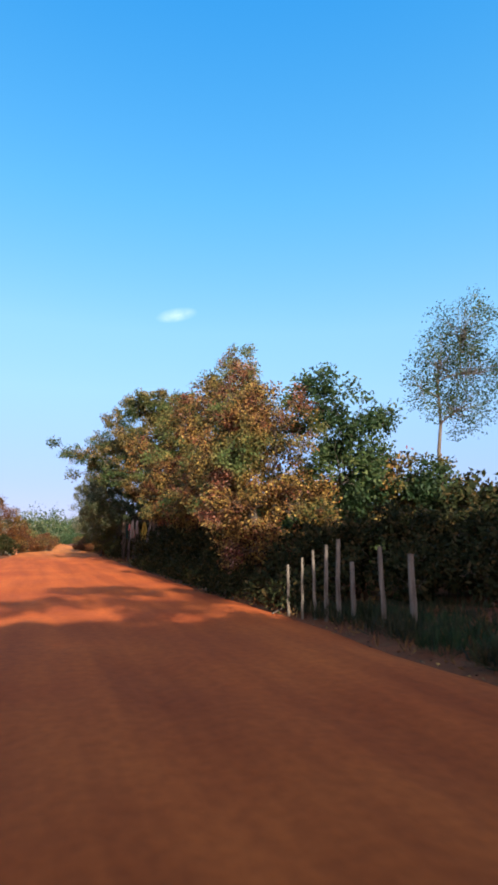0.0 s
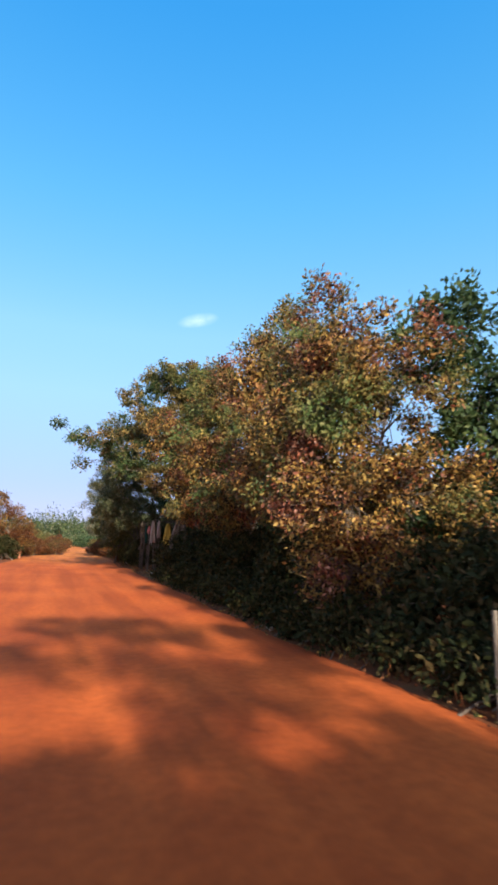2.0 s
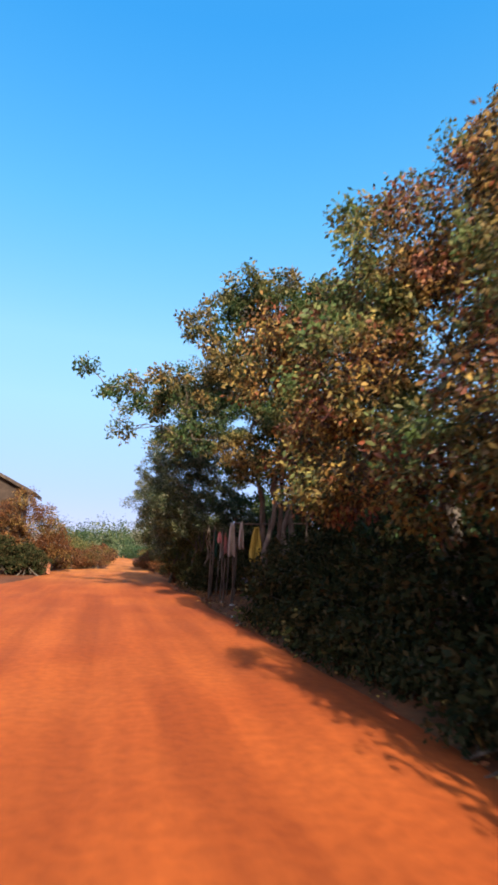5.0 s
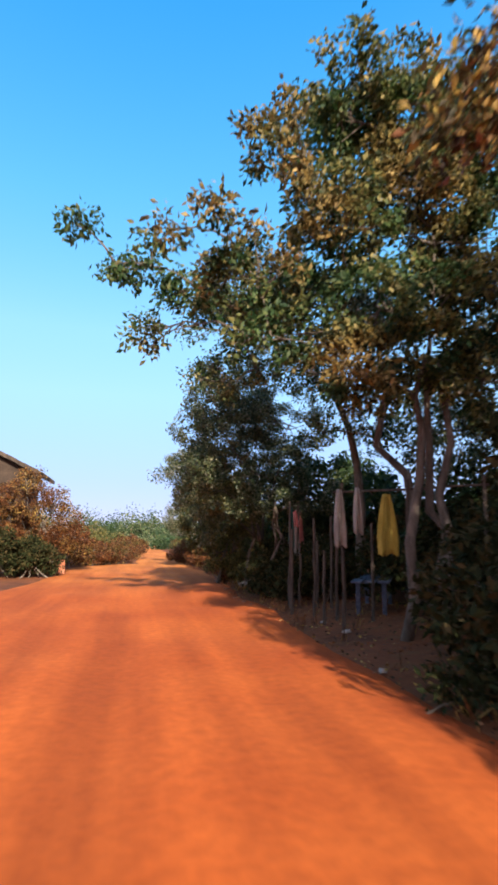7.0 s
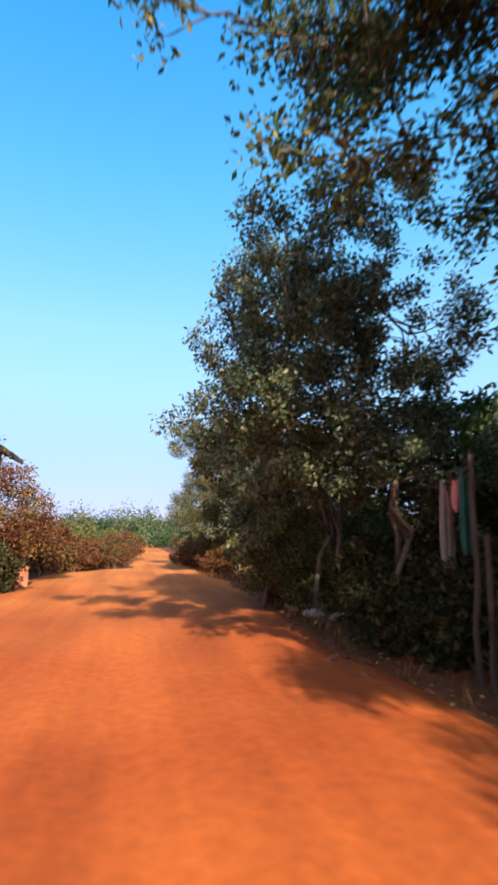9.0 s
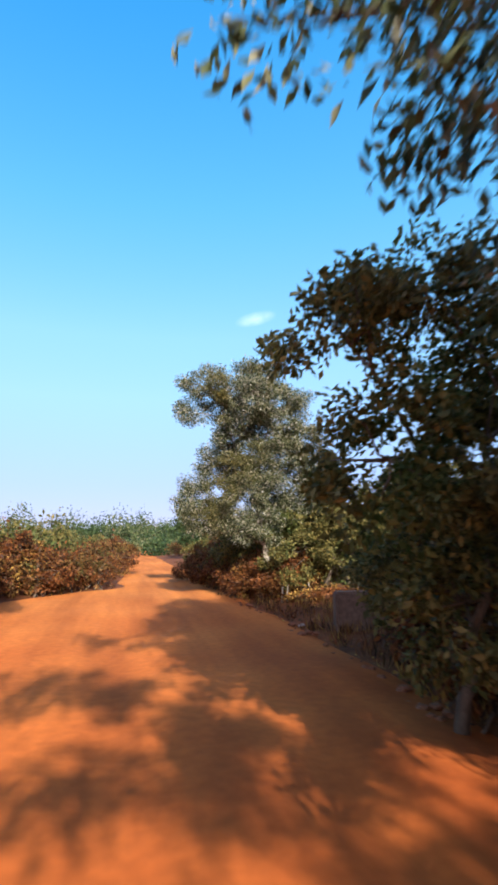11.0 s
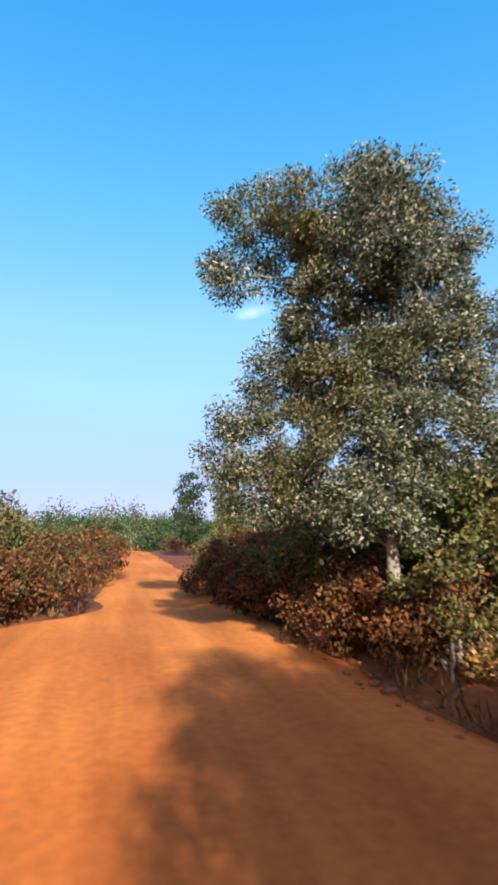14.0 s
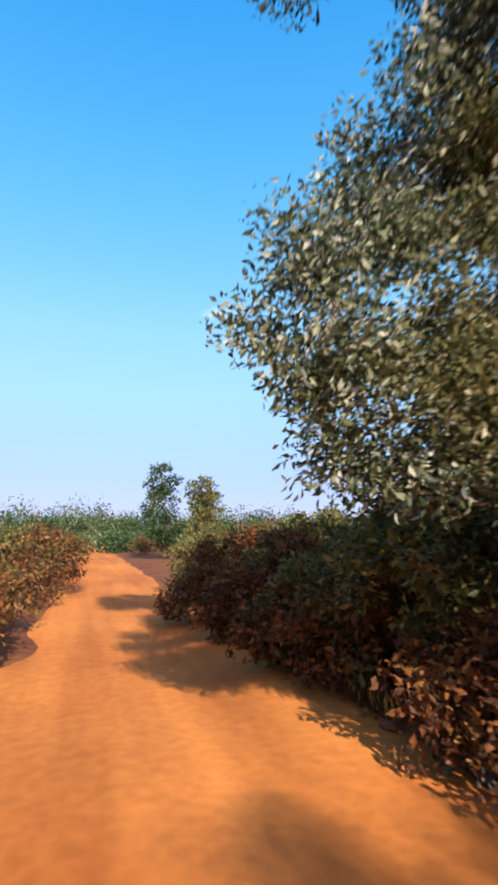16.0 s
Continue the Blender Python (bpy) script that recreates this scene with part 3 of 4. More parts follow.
# tree added so its high boughs throw the rounded road shadow ahead
tree("tree", "added dense green tree casting the rounded shadow ahead", "tree", (7.2, 36.5), [
    (3.7, 36.2, 7.2, 0.5, 0.5, 0.4), (4.2, 36.6, 6.9, 0.5, 0.6, 0.4), (4.4, 35.8, 6.9, 0.5, 0.6, 0.5), (5.0, 35.2, 7, 0.6, 0.7, 0.6), (4.9, 34.6, 6.7, 0.6, 0.8, 0.6),
    (6.9, 34.4, 6.2, 0.8, 0.8, 0.7)], LEAF_DENSE, BARK, 0.09, 1.1, 0.1)
tree("tree", "sunlit olive shrub tree leaning over the road edge", "tree", (5.3, 43), [
    (3.75, 42.9, 3.1, 0.55, 0.7, 0.55), (4.5, 42.9, 3.6, 0.65, 0.8, 0.6), (4, 42.7, 2.1, 0.6, 0.8, 0.65), (4.8, 42.7, 2.3, 0.8, 0.9, 0.75), (5.6, 42.9, 3, 0.9, 0.9, 0.85),
    (5.5, 42.7, 1.5, 0.8, 0.9, 0.7), (4.5, 42.8, 1, 0.55, 0.7, 0.55), (6.4, 43.2, 2.2, 0.8, 0.8, 0.8)], LEAF_OLIVE, BARK, 0.08, 0.85, 0.05, stems=4, clump=0.16, bare=0.1)
tree("tree", "tall grey-green tree in two tiers beside the track", "tree", (5.7, 53.2), [
    (4.0, 53.4, 5.55, 0.6, 0.6, 0.55), (4.6, 52.8, 5.45, 0.6, 0.65, 0.55), (4.95, 51.9, 5.05, 0.55, 0.6, 0.45), (3.68, 53.65, 4.85, 0.42, 0.42, 0.36),
    (5.55, 53.0, 4.2, 0.6, 0.6, 0.5), (6.75, 52.9, 3.3, 0.5, 0.5, 0.45), (5.8, 52.6, 4.8, 0.75, 0.7, 0.65), (5.0, 53.0, 4.6, 0.75, 0.8, 0.55), (6.3, 52.9, 5.0, 0.5, 0.6, 0.5), (6.55, 52.9, 4.0, 0.65, 0.7, 0.55),
    (5.5, 53.2, 5.6, 0.6, 0.6, 0.5), (5.2, 52.8, 5.75, 0.5, 0.5, 0.42), (4.4, 53.3, 2.3, 0.45, 0.5, 0.42), (4.9, 53.4, 2.2, 0.5, 0.5, 0.5), (5.2, 53.2, 3.2, 0.6, 0.6, 0.6), (4.6, 53.3, 4.9, 0.5, 0.5, 0.5), (4.75, 53.1, 4.25, 0.5, 0.5, 0.45), (4.9, 53.3, 3.6, 0.6, 0.7, 0.5), (5.8, 52.8, 3.8, 0.7, 0.7, 0.5),
    (4.75, 53.9, 4.1, 0.5, 0.5, 0.45), (4.3, 53.75, 3.6, 0.5, 0.5, 0.42), (4.55, 53.4, 2.7, 0.45, 0.5, 0.45),
    (3.82, 53.65, 3.0, 0.42, 0.42, 0.38), (3.6, 53.55, 2.45, 0.38, 0.42, 0.35), (3.95, 53.6, 2.05, 0.45, 0.5, 0.32), (5.0, 53.0, 2.75, 0.75, 0.7, 0.65),
    (5.8, 52.6, 3.0, 0.75, 0.7, 0.65), (5.3, 52.8, 1.9, 0.7, 0.6, 0.55), (6.5, 52.8, 2.5, 0.7, 0.7, 0.65), (4.6, 53.5, 1.8, 0.4, 0.5, 0.32)],
    LEAF_GREY, PALE_BARK, 0.052, 1.15, 0.075, width=0.42, clump=0.17)

# unseen trees behind the start, boughs placed to shade the road and verge
tree("tree", "unseen leafy green tree behind the start, shading the road", "tree", (10.2, -11.1), [
    (4.6, -13.47, 8, 1.4, 1.3, 0.8), (-1.4, -12.97, 8, 1.4, 1.3, 0.8),
    (5.4, -6.35, 10.2, 1.2, 1.3, 0.7), (7, -6, 10, 1.3, 1.3, 0.7),
    (2.6, -13.93, 8.2, 1.2, 1.1, 0.7), (4.4, -13.63, 8.2, 1.2, 1.1, 0.7), (6, -8.98, 8, 1.4, 1.3, 0.8), (7.8, -8.78, 8, 1.4, 1.3, 0.8), (6.4, -5.53, 7.8, 1.3, 1.3, 0.8), (8.4, -5.38, 7.6, 1.3, 1.3, 0.8), (6.3, -2.58, 7.6, 1.2, 1.2, 0.8), (7.9, -2.42, 7.4, 1.2, 1.2, 0.8),
    (1.2, -14.97, 8, 1.5, 1.4, 0.8), (3.4, -15.29, 8.1, 1.5, 1.4, 0.8), (5.5, -15.17, 8, 1.5, 1.4, 0.8), (4.4, -16.73, 7.8, 1.5, 1.4, 0.8),
    (-1.26, -8.37, 8, 1.4, 1.2, 0.8), (0.74, -8.27, 8, 1.4, 1.2, 0.8), (2.74, -8.07, 8, 1.4, 1.2, 0.8), (4.34, -8.57, 8, 1.3, 1.2, 0.8), (-2.26, -10.47, 8, 1.4, 1.3, 0.8),
    (0.44, -11.17, 8, 1.5, 1.4, 0.8), (2.4, -10.93, 8.3, 1.4, 1.4, 0.8), (4.24, -11.97, 8, 1.5, 1.4, 0.8), (6.22, -13.01, 8.2, 1.5, 1.4, 0.8), (1.66, -12.53, 7.8, 1.5, 1.4, 0.8),
    (8.24, -9.49, 7.6, 1.4, 1.5, 1), (6.8, -11.17, 8, 1.3, 1.4, 0.9), (9.48, -7.81, 7.2, 1.4, 1.4, 1), (5.56, -10.64, 8.4, 1.2, 1.3, 0.8), (6.2, -12.57, 8, 1.5, 1.4, 0.9), (8.64, -11.89, 7.6, 1.5, 1.4, 0.9),
    (3.96, -12.84, 8.4, 1.4, 1.4, 0.8), (10.44, -8.5, 6.6, 1.3, 1.4, 1), (9.56, -7.04, 8.4, 1.3, 1.3, 0.9),
    (10.64, -5.49, 7.6, 1.3, 1.3, 0.9), (9.64, -4.09, 7.6, 1.1, 1.1, 0.8), (11.2, -2.97, 7, 1.2, 1.2, 0.9),
    (7.76, -9.14, 8.4, 1.2, 1.2, 0.8)], LEAF_DARK, BARK, 0.19, 1.9, 0.22)
tree("tree", "unseen tall green tree behind the start, shading the road", "tree", (8.6, -12.9), [
    (1.04, -10.29, 7.6, 1.3, 1.4, 0.8), (3.08, -10.21, 8.2, 1.2, 1.3, 0.8), (-0.8, -7.97, 7, 1.2, 1.2, 0.8), (1.32, -12.53, 7.8, 1.4, 1.4, 0.8), (1.91, -9.83, 12.4, 1.3, 0.6, 0.5), (3.21, -10.53, 12.4, 1, 0.6, 0.5),
    (3.41, -14.33, 12.4, 1.1, 0.8, 0.5), (1.79, -12.97, 12.6, 1.2, 0.5, 0.5), (4.14, -12.29, 12.2, 1, 0.6, 0.5), (0.16, -12.45, 12, 0.8, 0.5, 0.5)],
    LEAF_DARK, BARK, 0.17, 0.9, 0.24)

# ---- bushes ----
BUSH = [(0.0, 0.0, 0.75, 0.75, 0.75, 0.6), (0.55, 0.2, 0.55, 0.5, 0.5, 0.45), (-0.5, -0.15, 0.6, 0.55, 0.5, 0.5), (0.1, -0.4, 1.05, 0.45, 0.4, 0.4)]


def bush(label, x, y, k, leaf, cover=1.0, leaf_len=0.11, group="", kz=1.0, bare=0.0):
    lobes = [(a * k + x, b * k + y, c * k * kz + gh(x, y), d * k, e * k, f * k * kz) for a, b, c, d, e, f in BUSH]
    return tree("bush", label, "bush", (x, y), lobes, leaf, BARK, leaf_len, cover, 0.025 * k, stems=4, group=group, clump=0.15, bare=bare)


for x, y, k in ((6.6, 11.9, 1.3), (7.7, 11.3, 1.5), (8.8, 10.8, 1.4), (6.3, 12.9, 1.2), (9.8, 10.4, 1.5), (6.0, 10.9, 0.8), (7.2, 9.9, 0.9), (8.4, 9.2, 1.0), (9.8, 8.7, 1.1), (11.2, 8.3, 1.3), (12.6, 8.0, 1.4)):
    bush("undergrowth bush in shade-darkened green behind the fence posts", x, y, k, LEAF_SHADED, 0.52, 0.12, group="undergrowth")
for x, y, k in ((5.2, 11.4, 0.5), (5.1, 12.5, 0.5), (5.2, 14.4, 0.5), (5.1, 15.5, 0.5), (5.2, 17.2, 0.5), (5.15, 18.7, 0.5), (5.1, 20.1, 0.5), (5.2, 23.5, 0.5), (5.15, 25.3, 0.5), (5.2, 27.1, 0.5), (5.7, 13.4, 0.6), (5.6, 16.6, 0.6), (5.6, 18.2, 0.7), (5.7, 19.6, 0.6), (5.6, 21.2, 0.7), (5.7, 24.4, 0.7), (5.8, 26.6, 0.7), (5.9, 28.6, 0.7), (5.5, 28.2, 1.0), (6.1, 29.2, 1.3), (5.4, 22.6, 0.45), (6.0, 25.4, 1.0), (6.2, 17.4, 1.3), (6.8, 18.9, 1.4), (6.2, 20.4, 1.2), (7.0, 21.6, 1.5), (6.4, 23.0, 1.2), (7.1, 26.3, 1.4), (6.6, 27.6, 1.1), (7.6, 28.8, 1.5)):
    bush("shaded dark undergrowth bush under the trees", x, y, k, LEAF_SHADED, 0.52, 0.12, group="undergrowth")
# dark clumps added along the edge to deepen the verge's shade
urng = random.Random(17)
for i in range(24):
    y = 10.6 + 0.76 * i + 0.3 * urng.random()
    bush("low shaded weed clump along the road edge", right_edge(y) + 0.42 + 0.22 * urng.random(), y, 0.3 + 0.14 * urng.random(), LEAF_SHADED, 0.8, 0.09, group="edge weeds")
for x, y, k in ((-2.0, 47.0, 1.1), (-3.3, 46.8, 1.4), (-4.9, 47.2, 1.5), (-2.4, 48.6, 1.0)):
    bush("shrub in shade-darkened green growing against the hut", x, y, k, LEAF_SHADED, 0.8, group="hut shrubs")
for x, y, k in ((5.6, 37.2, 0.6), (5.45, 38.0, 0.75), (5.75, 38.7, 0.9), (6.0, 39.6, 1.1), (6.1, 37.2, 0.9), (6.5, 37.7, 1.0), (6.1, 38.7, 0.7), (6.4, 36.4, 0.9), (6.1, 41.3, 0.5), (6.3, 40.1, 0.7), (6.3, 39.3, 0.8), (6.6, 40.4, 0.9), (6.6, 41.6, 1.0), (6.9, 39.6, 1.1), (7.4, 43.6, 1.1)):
    bush("shaded green shrub at the foot of the dense trees", x, y, k, LEAF_SHADED, 0.8, 0.09, group="foot shrubs")
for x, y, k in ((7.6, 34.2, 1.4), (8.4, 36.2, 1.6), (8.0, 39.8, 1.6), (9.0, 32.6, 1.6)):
    bush("shaded dark undergrowth bush behind the stall", x, y, k, LEAF_SHADED, 0.52, 0.12, group="undergrowth")
for x, y, k, m in ((5.45, 42.5, 0.75, LEAF_OLIVE), (6.0, 42.1, 0.9, LEAF_OLIVE), (5.2, 43.3, 0.6, LEAF_DRY), (5.7, 44.4, 0.9, LEAF_DRY), (6.3, 45.8, 1.5, LEAF_OLIVE), (7.4, 45.2, 1.8, LEAF_OLIVE), (6.9, 46.2, 1.5, LEAF_DRY)):
    bush("olive and russet verge bush beyond the dense trees", x, y, k, m, 0.9, 0.08, group="verge bushes")
THICKET = [bush("tall dark thicket bush closing the ground behind the roadside trees", 11.0 + 2 * i, 9.0 - 2 * i, 2.1, m, 0.4, 0.2, "thicket") for i, m in enumerate((LEAF_DARK, LEAF_SHADED))]
trng = random.Random(21)
for y in np.arange(10.0, 42.0, 2.5):
    for lane in (0, 1):
        x = (8.8 if y > 17 else 11.5) + 2.6 * lane + 0.8 * trng.random()
        ob = copy_thing(THICKET[trng.randrange(2)], pose(x, y + trng.random(), gh(x, y) - 0.05, 0, 0, 360 * trng.random()))
        ob.scale = [0.85 + 0.5 * trng.random()] * 3
for x, y, k in ((5.9, 52.9, 0.55), (6.15, 53.1, 0.8), (5.7, 53.3, 0.6), (5.3, 54.6, 0.7), (6.4, 53.4, 0.8), (6.9, 53.6, 0.75), (5.5, 53.9, 0.8), (5.8, 55.0, 0.8)):
    bush("russet dry-leaved shrub at the foot of the tree", x, y, k, LEAF_DRY, 0.7, 0.075, group="russet shrubs")
for x, y, k in ((7.3, 53.0, 2.0), (8.7, 53.2, 2.2), (10.3, 53.0, 2.3), (11.8, 53.8, 2.3), (8.2, 54.6, 1.5), (9.8, 54.9, 1.8)):
    bush("large olive green bush in the roadside hedge", x, y, k, LEAF_OLIVE, 0.62, 0.075, group="hedge bushes")
for x, y, k in ((6.7, 55.4, 1.9), (6.3, 55.8, 1.5), (7.2, 57.4, 1.6), (6.0, 57.4, 1.2), (5.0, 57.6, 0.7), (4.9, 59.4, 0.7), (4.7, 61.2, 0.7), (5.5, 56.6, 0.9), (6.3, 58.0, 1.2), (5.6, 59.6, 1.1), (6.6, 61.2, 1.3), (5.7, 63.2, 1.1), (7.6, 56.4, 1.4), (7.9, 59.4, 1.5), (5.9, 66.0, 1.2)):
    bush("olive and brown scrub bush beside the narrow track", x, y, k, LEAF_OLIVE if k > 1.15 else LEAF_RUSSET, 0.9, 0.085, group="track scrub")
tree("tree", "small dry brown-leaved tree with pale bare stems", "tree", (-1.73, 49.87), [
    (-2.76, 49.94, 3.87, 0.81, 0.74, 0.67), (-1.65, 49.72, 3.05, 0.67, 0.67, 0.59), (-1.06, 49.57, 2.31, 0.59, 0.59, 0.59), (-0.62, 49.57, 1.57, 0.52, 0.52, 0.44),
    (-2.1, 49.8, 2.02, 0.89, 0.74, 0.74), (-3.21, 50.09, 2.76, 0.81, 0.74, 0.74), (-1.43, 49.65, 1.5, 0.81, 0.67, 0.67), (-2.61, 49.8, 1.28, 0.81, 0.67, 0.59)], LEAF_DRY, PALE_BARK, 0.09, 0.75, 0.045, stems=6, bare=0.6, tufts_k=1.3)
for x, y, k, kz in ((-3.4, 48.9, 1.3, 2.2), (-1.5, 53.6, 0.8, 1.9)):
    bush("dry brown bush with pale bare stems growing beside the hut", x, y, k, LEAF_DRY, 0.75, 0.09, group="dry bushes", kz=kz, bare=0.35)
bush("dry brown bush with pale bare stems below the dry tree", -1.0, 57.3, 1.0, LEAF_DRY, 0.75, group="dry bushes", kz=1.3, bare=0.4)
bush("dry brown bush with pale bare stems below the dry tree", -5.0, 58.2, 1.5, LEAF_DRY, 0.75, group="dry bushes", kz=1.5, bare=0.4)

# ---- scrub field ----
FIELD = [bush("low scrub bush of olive and russet leaves in the field", -6.0 - 3 * i, 62.0 + 2 * i, 1.2, m, 0.27, 0.12, "field scrub")
         for i, m in enumerate((LEAF_OLIVE, LEAF_RUSSET, LEAF_DRY, LEAF_RUSSET))]
srng = random.Random(11)
for i in range(130):
    y = 57.5 + 45 * srng.random() ** 1.4
    side = srng.random() < 0.62
    x = left_edge(y) - 0.45 - (9 + 0.25 * (y - 57)) * srng.random() ** 1.3 if side else right_edge(y) + 1.6 + (8 + 0.2 * (y - 57)) * srng.random()
    if not side and y < 64:
        continue
    k = 0.75 + 0.45 * srng.random()
    deep = left_edge(y) - x > 1.8 if side else x - right_edge(y) > 4.0
    which = 0 if deep and srng.random() < 0.75 else 1 + srng.randrange(3)
    k *= 1.12 if which == 0 else 0.86
    ob = copy_thing(FIELD[which], pose(x + bend(y), y, gh(x, y) - 0.05, 0, 0, 360 * srng.random()))
    ob.scale = (k, k, k * (0.9 + 0.3 * srng.random()))


for i in range(12):
    y = 55.8 + 6.5 * srng.random()
    x = left_edge(y) - 0.45 - 2.2 * srng.random()
    k = 0.55 + 0.3 * srng.random()
    ob = copy_thing(FIELD[1 + srng.randrange(3)], pose(x, y, gh(x, y) - 0.05, 0, 0, 360 * srng.random()))
    ob.scale = (k, k, k)


def far_foliage(name, label, spots, leaf, mat):
    """Clumps of foliage far off, as one object. spots: x, y, radius, height."""
    pts, sz = [], []
    for x, y, r, h in spots:
        n = int(60 + 30 * r * h / (leaf * leaf) * 0.12)
        u = unit(rng.normal(size=(n, 3))) * rng.random((n, 1)) ** 0.4
        u[:, 2] = np.abs(u[:, 2])
        p = u * np.array([r, r, h]) * (0.75 + 0.4 * rng.random((n, 1))) + np.array([x, y, 0.0])
        pts.append(p)
        sz.append(leaf * (0.6 + 0.8 * rng.random(n)))
    p = np.concatenate(pts)
    return tagged(new(name, leaf_mesh(name, p, rng.normal(size=p.shape), np.concatenate(sz), 0.7, mat)), label, "woods", kind="stuff")


spots = []
for i in range(420):
    y = 100 + 130 * srng.random()
    x = (srng.random() - 0.45) * (y * 1.3)
    spots.append((x, y, 1.6 + 1.6 * srng.random(), 1.4 + 1.2 * srng.random()))
far_foliage("far_scrub", "distant olive scrub across the dry fields", spots, 0.3, FAR_GREEN)
spots = []
for i in range(460):
    y = 240 + 220 * srng.random()
    x = (srng.random() - 0.42) * (y * 1.4)
    spots.append((x, y, 5 + 5 * srng.random(), 9.0 + 5.5 * srng.random()))
far_foliage("far_woods", "hazy line of distant green trees on the horizon", spots, 0.75, FAR_GREEN)

tree("tree", "slim dark green tree beside the far track", "tree", (7.6, 84.5), [
    (7.0, 84, 4.6, 0.9, 0.9, 1.0), (6.9, 84, 3.2, 1.0, 0.9, 1.0), (7.2, 84, 1.9, 1.0, 0.9, 0.9)], LEAF_DARK, BARK, 0.2, 0.9, 0.12)
tree("tree", "rounded olive tree beside the far track", "tree", (9.6, 84.8), [
    (9.3, 84.5, 4.0, 0.9, 0.9, 0.8), (9.8, 84.5, 3.2, 1.0, 1.0, 1.0), (9.4, 84.5, 2.0, 1.1, 1.0, 0.9)], LEAF_OLIVE, BARK, 0.2, 0.9, 0.12)

# ---- fence posts ----


def pole(name, label, category, x, y, h, r, mat, lean=(0.0, 0.0), group="", sides=8):
    verts, faces = [], []
    z0 = gh(x, y) - 0.1
    way = bent((0, 0, 0), (lean[0], lean[1], h + 0.1), 5, 0.009)
    tube(verts, faces, way, [r * (1.1 - 0.04 * i + 0.05 * rng.random()) for i in range(6)], sides)
    ob = new(name, mesh_from(name, verts, faces, mat))
    ob.location = (x, y, z0)
    return tagged(ob, label, category, group)


for x, y, h, r, lx in ((4.75, 10.5, 0.95, 0.035, 0.0), (4.95, 9.75, 1.25, 0.035, -0.03), (5.0, 9.45, 1.35, 0.045, 0.05), (5.12, 9.2, 1.45, 0.05, 0.04),
                       (5.25, 8.9, 1.05, 0.05, 0.0), (5.5, 8.35, 1.3, 0.05, -0.04), (5.75, 7.9, 1.15, 0.07, 0.0),
                       (4.8, 10.0, 1.1, 0.03, 0.02)):
    pole("fence_post", "weathered grey wooden fence post leaning in the verge", "fence post", x, y, h, 0.78 * r, POST, (lx, 0.02), "fence posts")

# ---- hut across the road ----


def box(bm, x0, x1, y0, y1, z0, z1):
    m = Matrix.Translation(((x0 + x1) / 2, (y0 + y1) / 2, (z0 + z1) / 2)) @ Matrix.Diagonal((x1 - x0, y1 - y0, z1 - z0, 1))
    bmesh.ops.create_cube(bm, size=1, matrix=m)


def hut():
    root = tagged(new("hut"), "small thatched mud hut with a deep dark eave", "hut")
    root.location, root.scale = (-5.9, 53.6, gh(-5.9, 53.6)), (1.25, 1.25, 1.25)
    bm = bmesh.new()
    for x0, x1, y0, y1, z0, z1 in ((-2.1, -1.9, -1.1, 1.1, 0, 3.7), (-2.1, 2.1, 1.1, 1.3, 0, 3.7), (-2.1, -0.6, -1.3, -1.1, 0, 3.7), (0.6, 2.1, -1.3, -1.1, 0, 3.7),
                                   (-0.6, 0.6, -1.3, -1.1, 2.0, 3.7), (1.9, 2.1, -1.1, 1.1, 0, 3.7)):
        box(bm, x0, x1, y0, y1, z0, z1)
    part("wall", bm, MUDWALL_SHADED, root)
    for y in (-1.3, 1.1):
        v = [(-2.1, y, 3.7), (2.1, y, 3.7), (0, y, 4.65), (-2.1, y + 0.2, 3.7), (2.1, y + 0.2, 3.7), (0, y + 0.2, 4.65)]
        child("gable", mesh_from("gable", v, [(0, 1, 2), (5, 4, 3), (0, 3, 4, 1), (1, 4, 5, 2), (2, 5, 3, 0)], MUDWALL_SHADED), root)
    for s in (-1, 1):
        verts, faces = [], []
        n, m = 26, 10
        for i in range(n + 1):
            for j in range(m + 1):
                f = j / m
                x = s * 2.62 * f
                y = -1.7 + 3.4 * i / n
                jag = 0.12 * rng.random() if j == m else 0.03 * rng.random()
                verts.append((x + s * jag, y + 0.03 * rng.random(), 4.9 - 1.3 * f + 0.04 * rng.random() - jag * 0.6))
        k = len(verts)
        verts += [(x, y, z - 0.16) for x, y, z in verts[:k]]
        w = m + 1
        for i in range(n):
            for j in range(m):
                q = (i * w + j, i * w + j + 1, (i + 1) * w + j + 1, (i + 1) * w + j)
                faces.append(q)
                faces.append(tuple(k + v for v in reversed(q)))
            a, b = i * w + m, (i + 1) * w + m
            faces.append((a, k + a, k + b, b))
        for i in (0, n):
            for j in range(m):
                a, b = i * w + j, i * w + j + 1
                faces.append((a, k + a, k + b, b))
        child("roof", mesh_from("roof", verts, faces, THATCH), root)
    return root


hut()

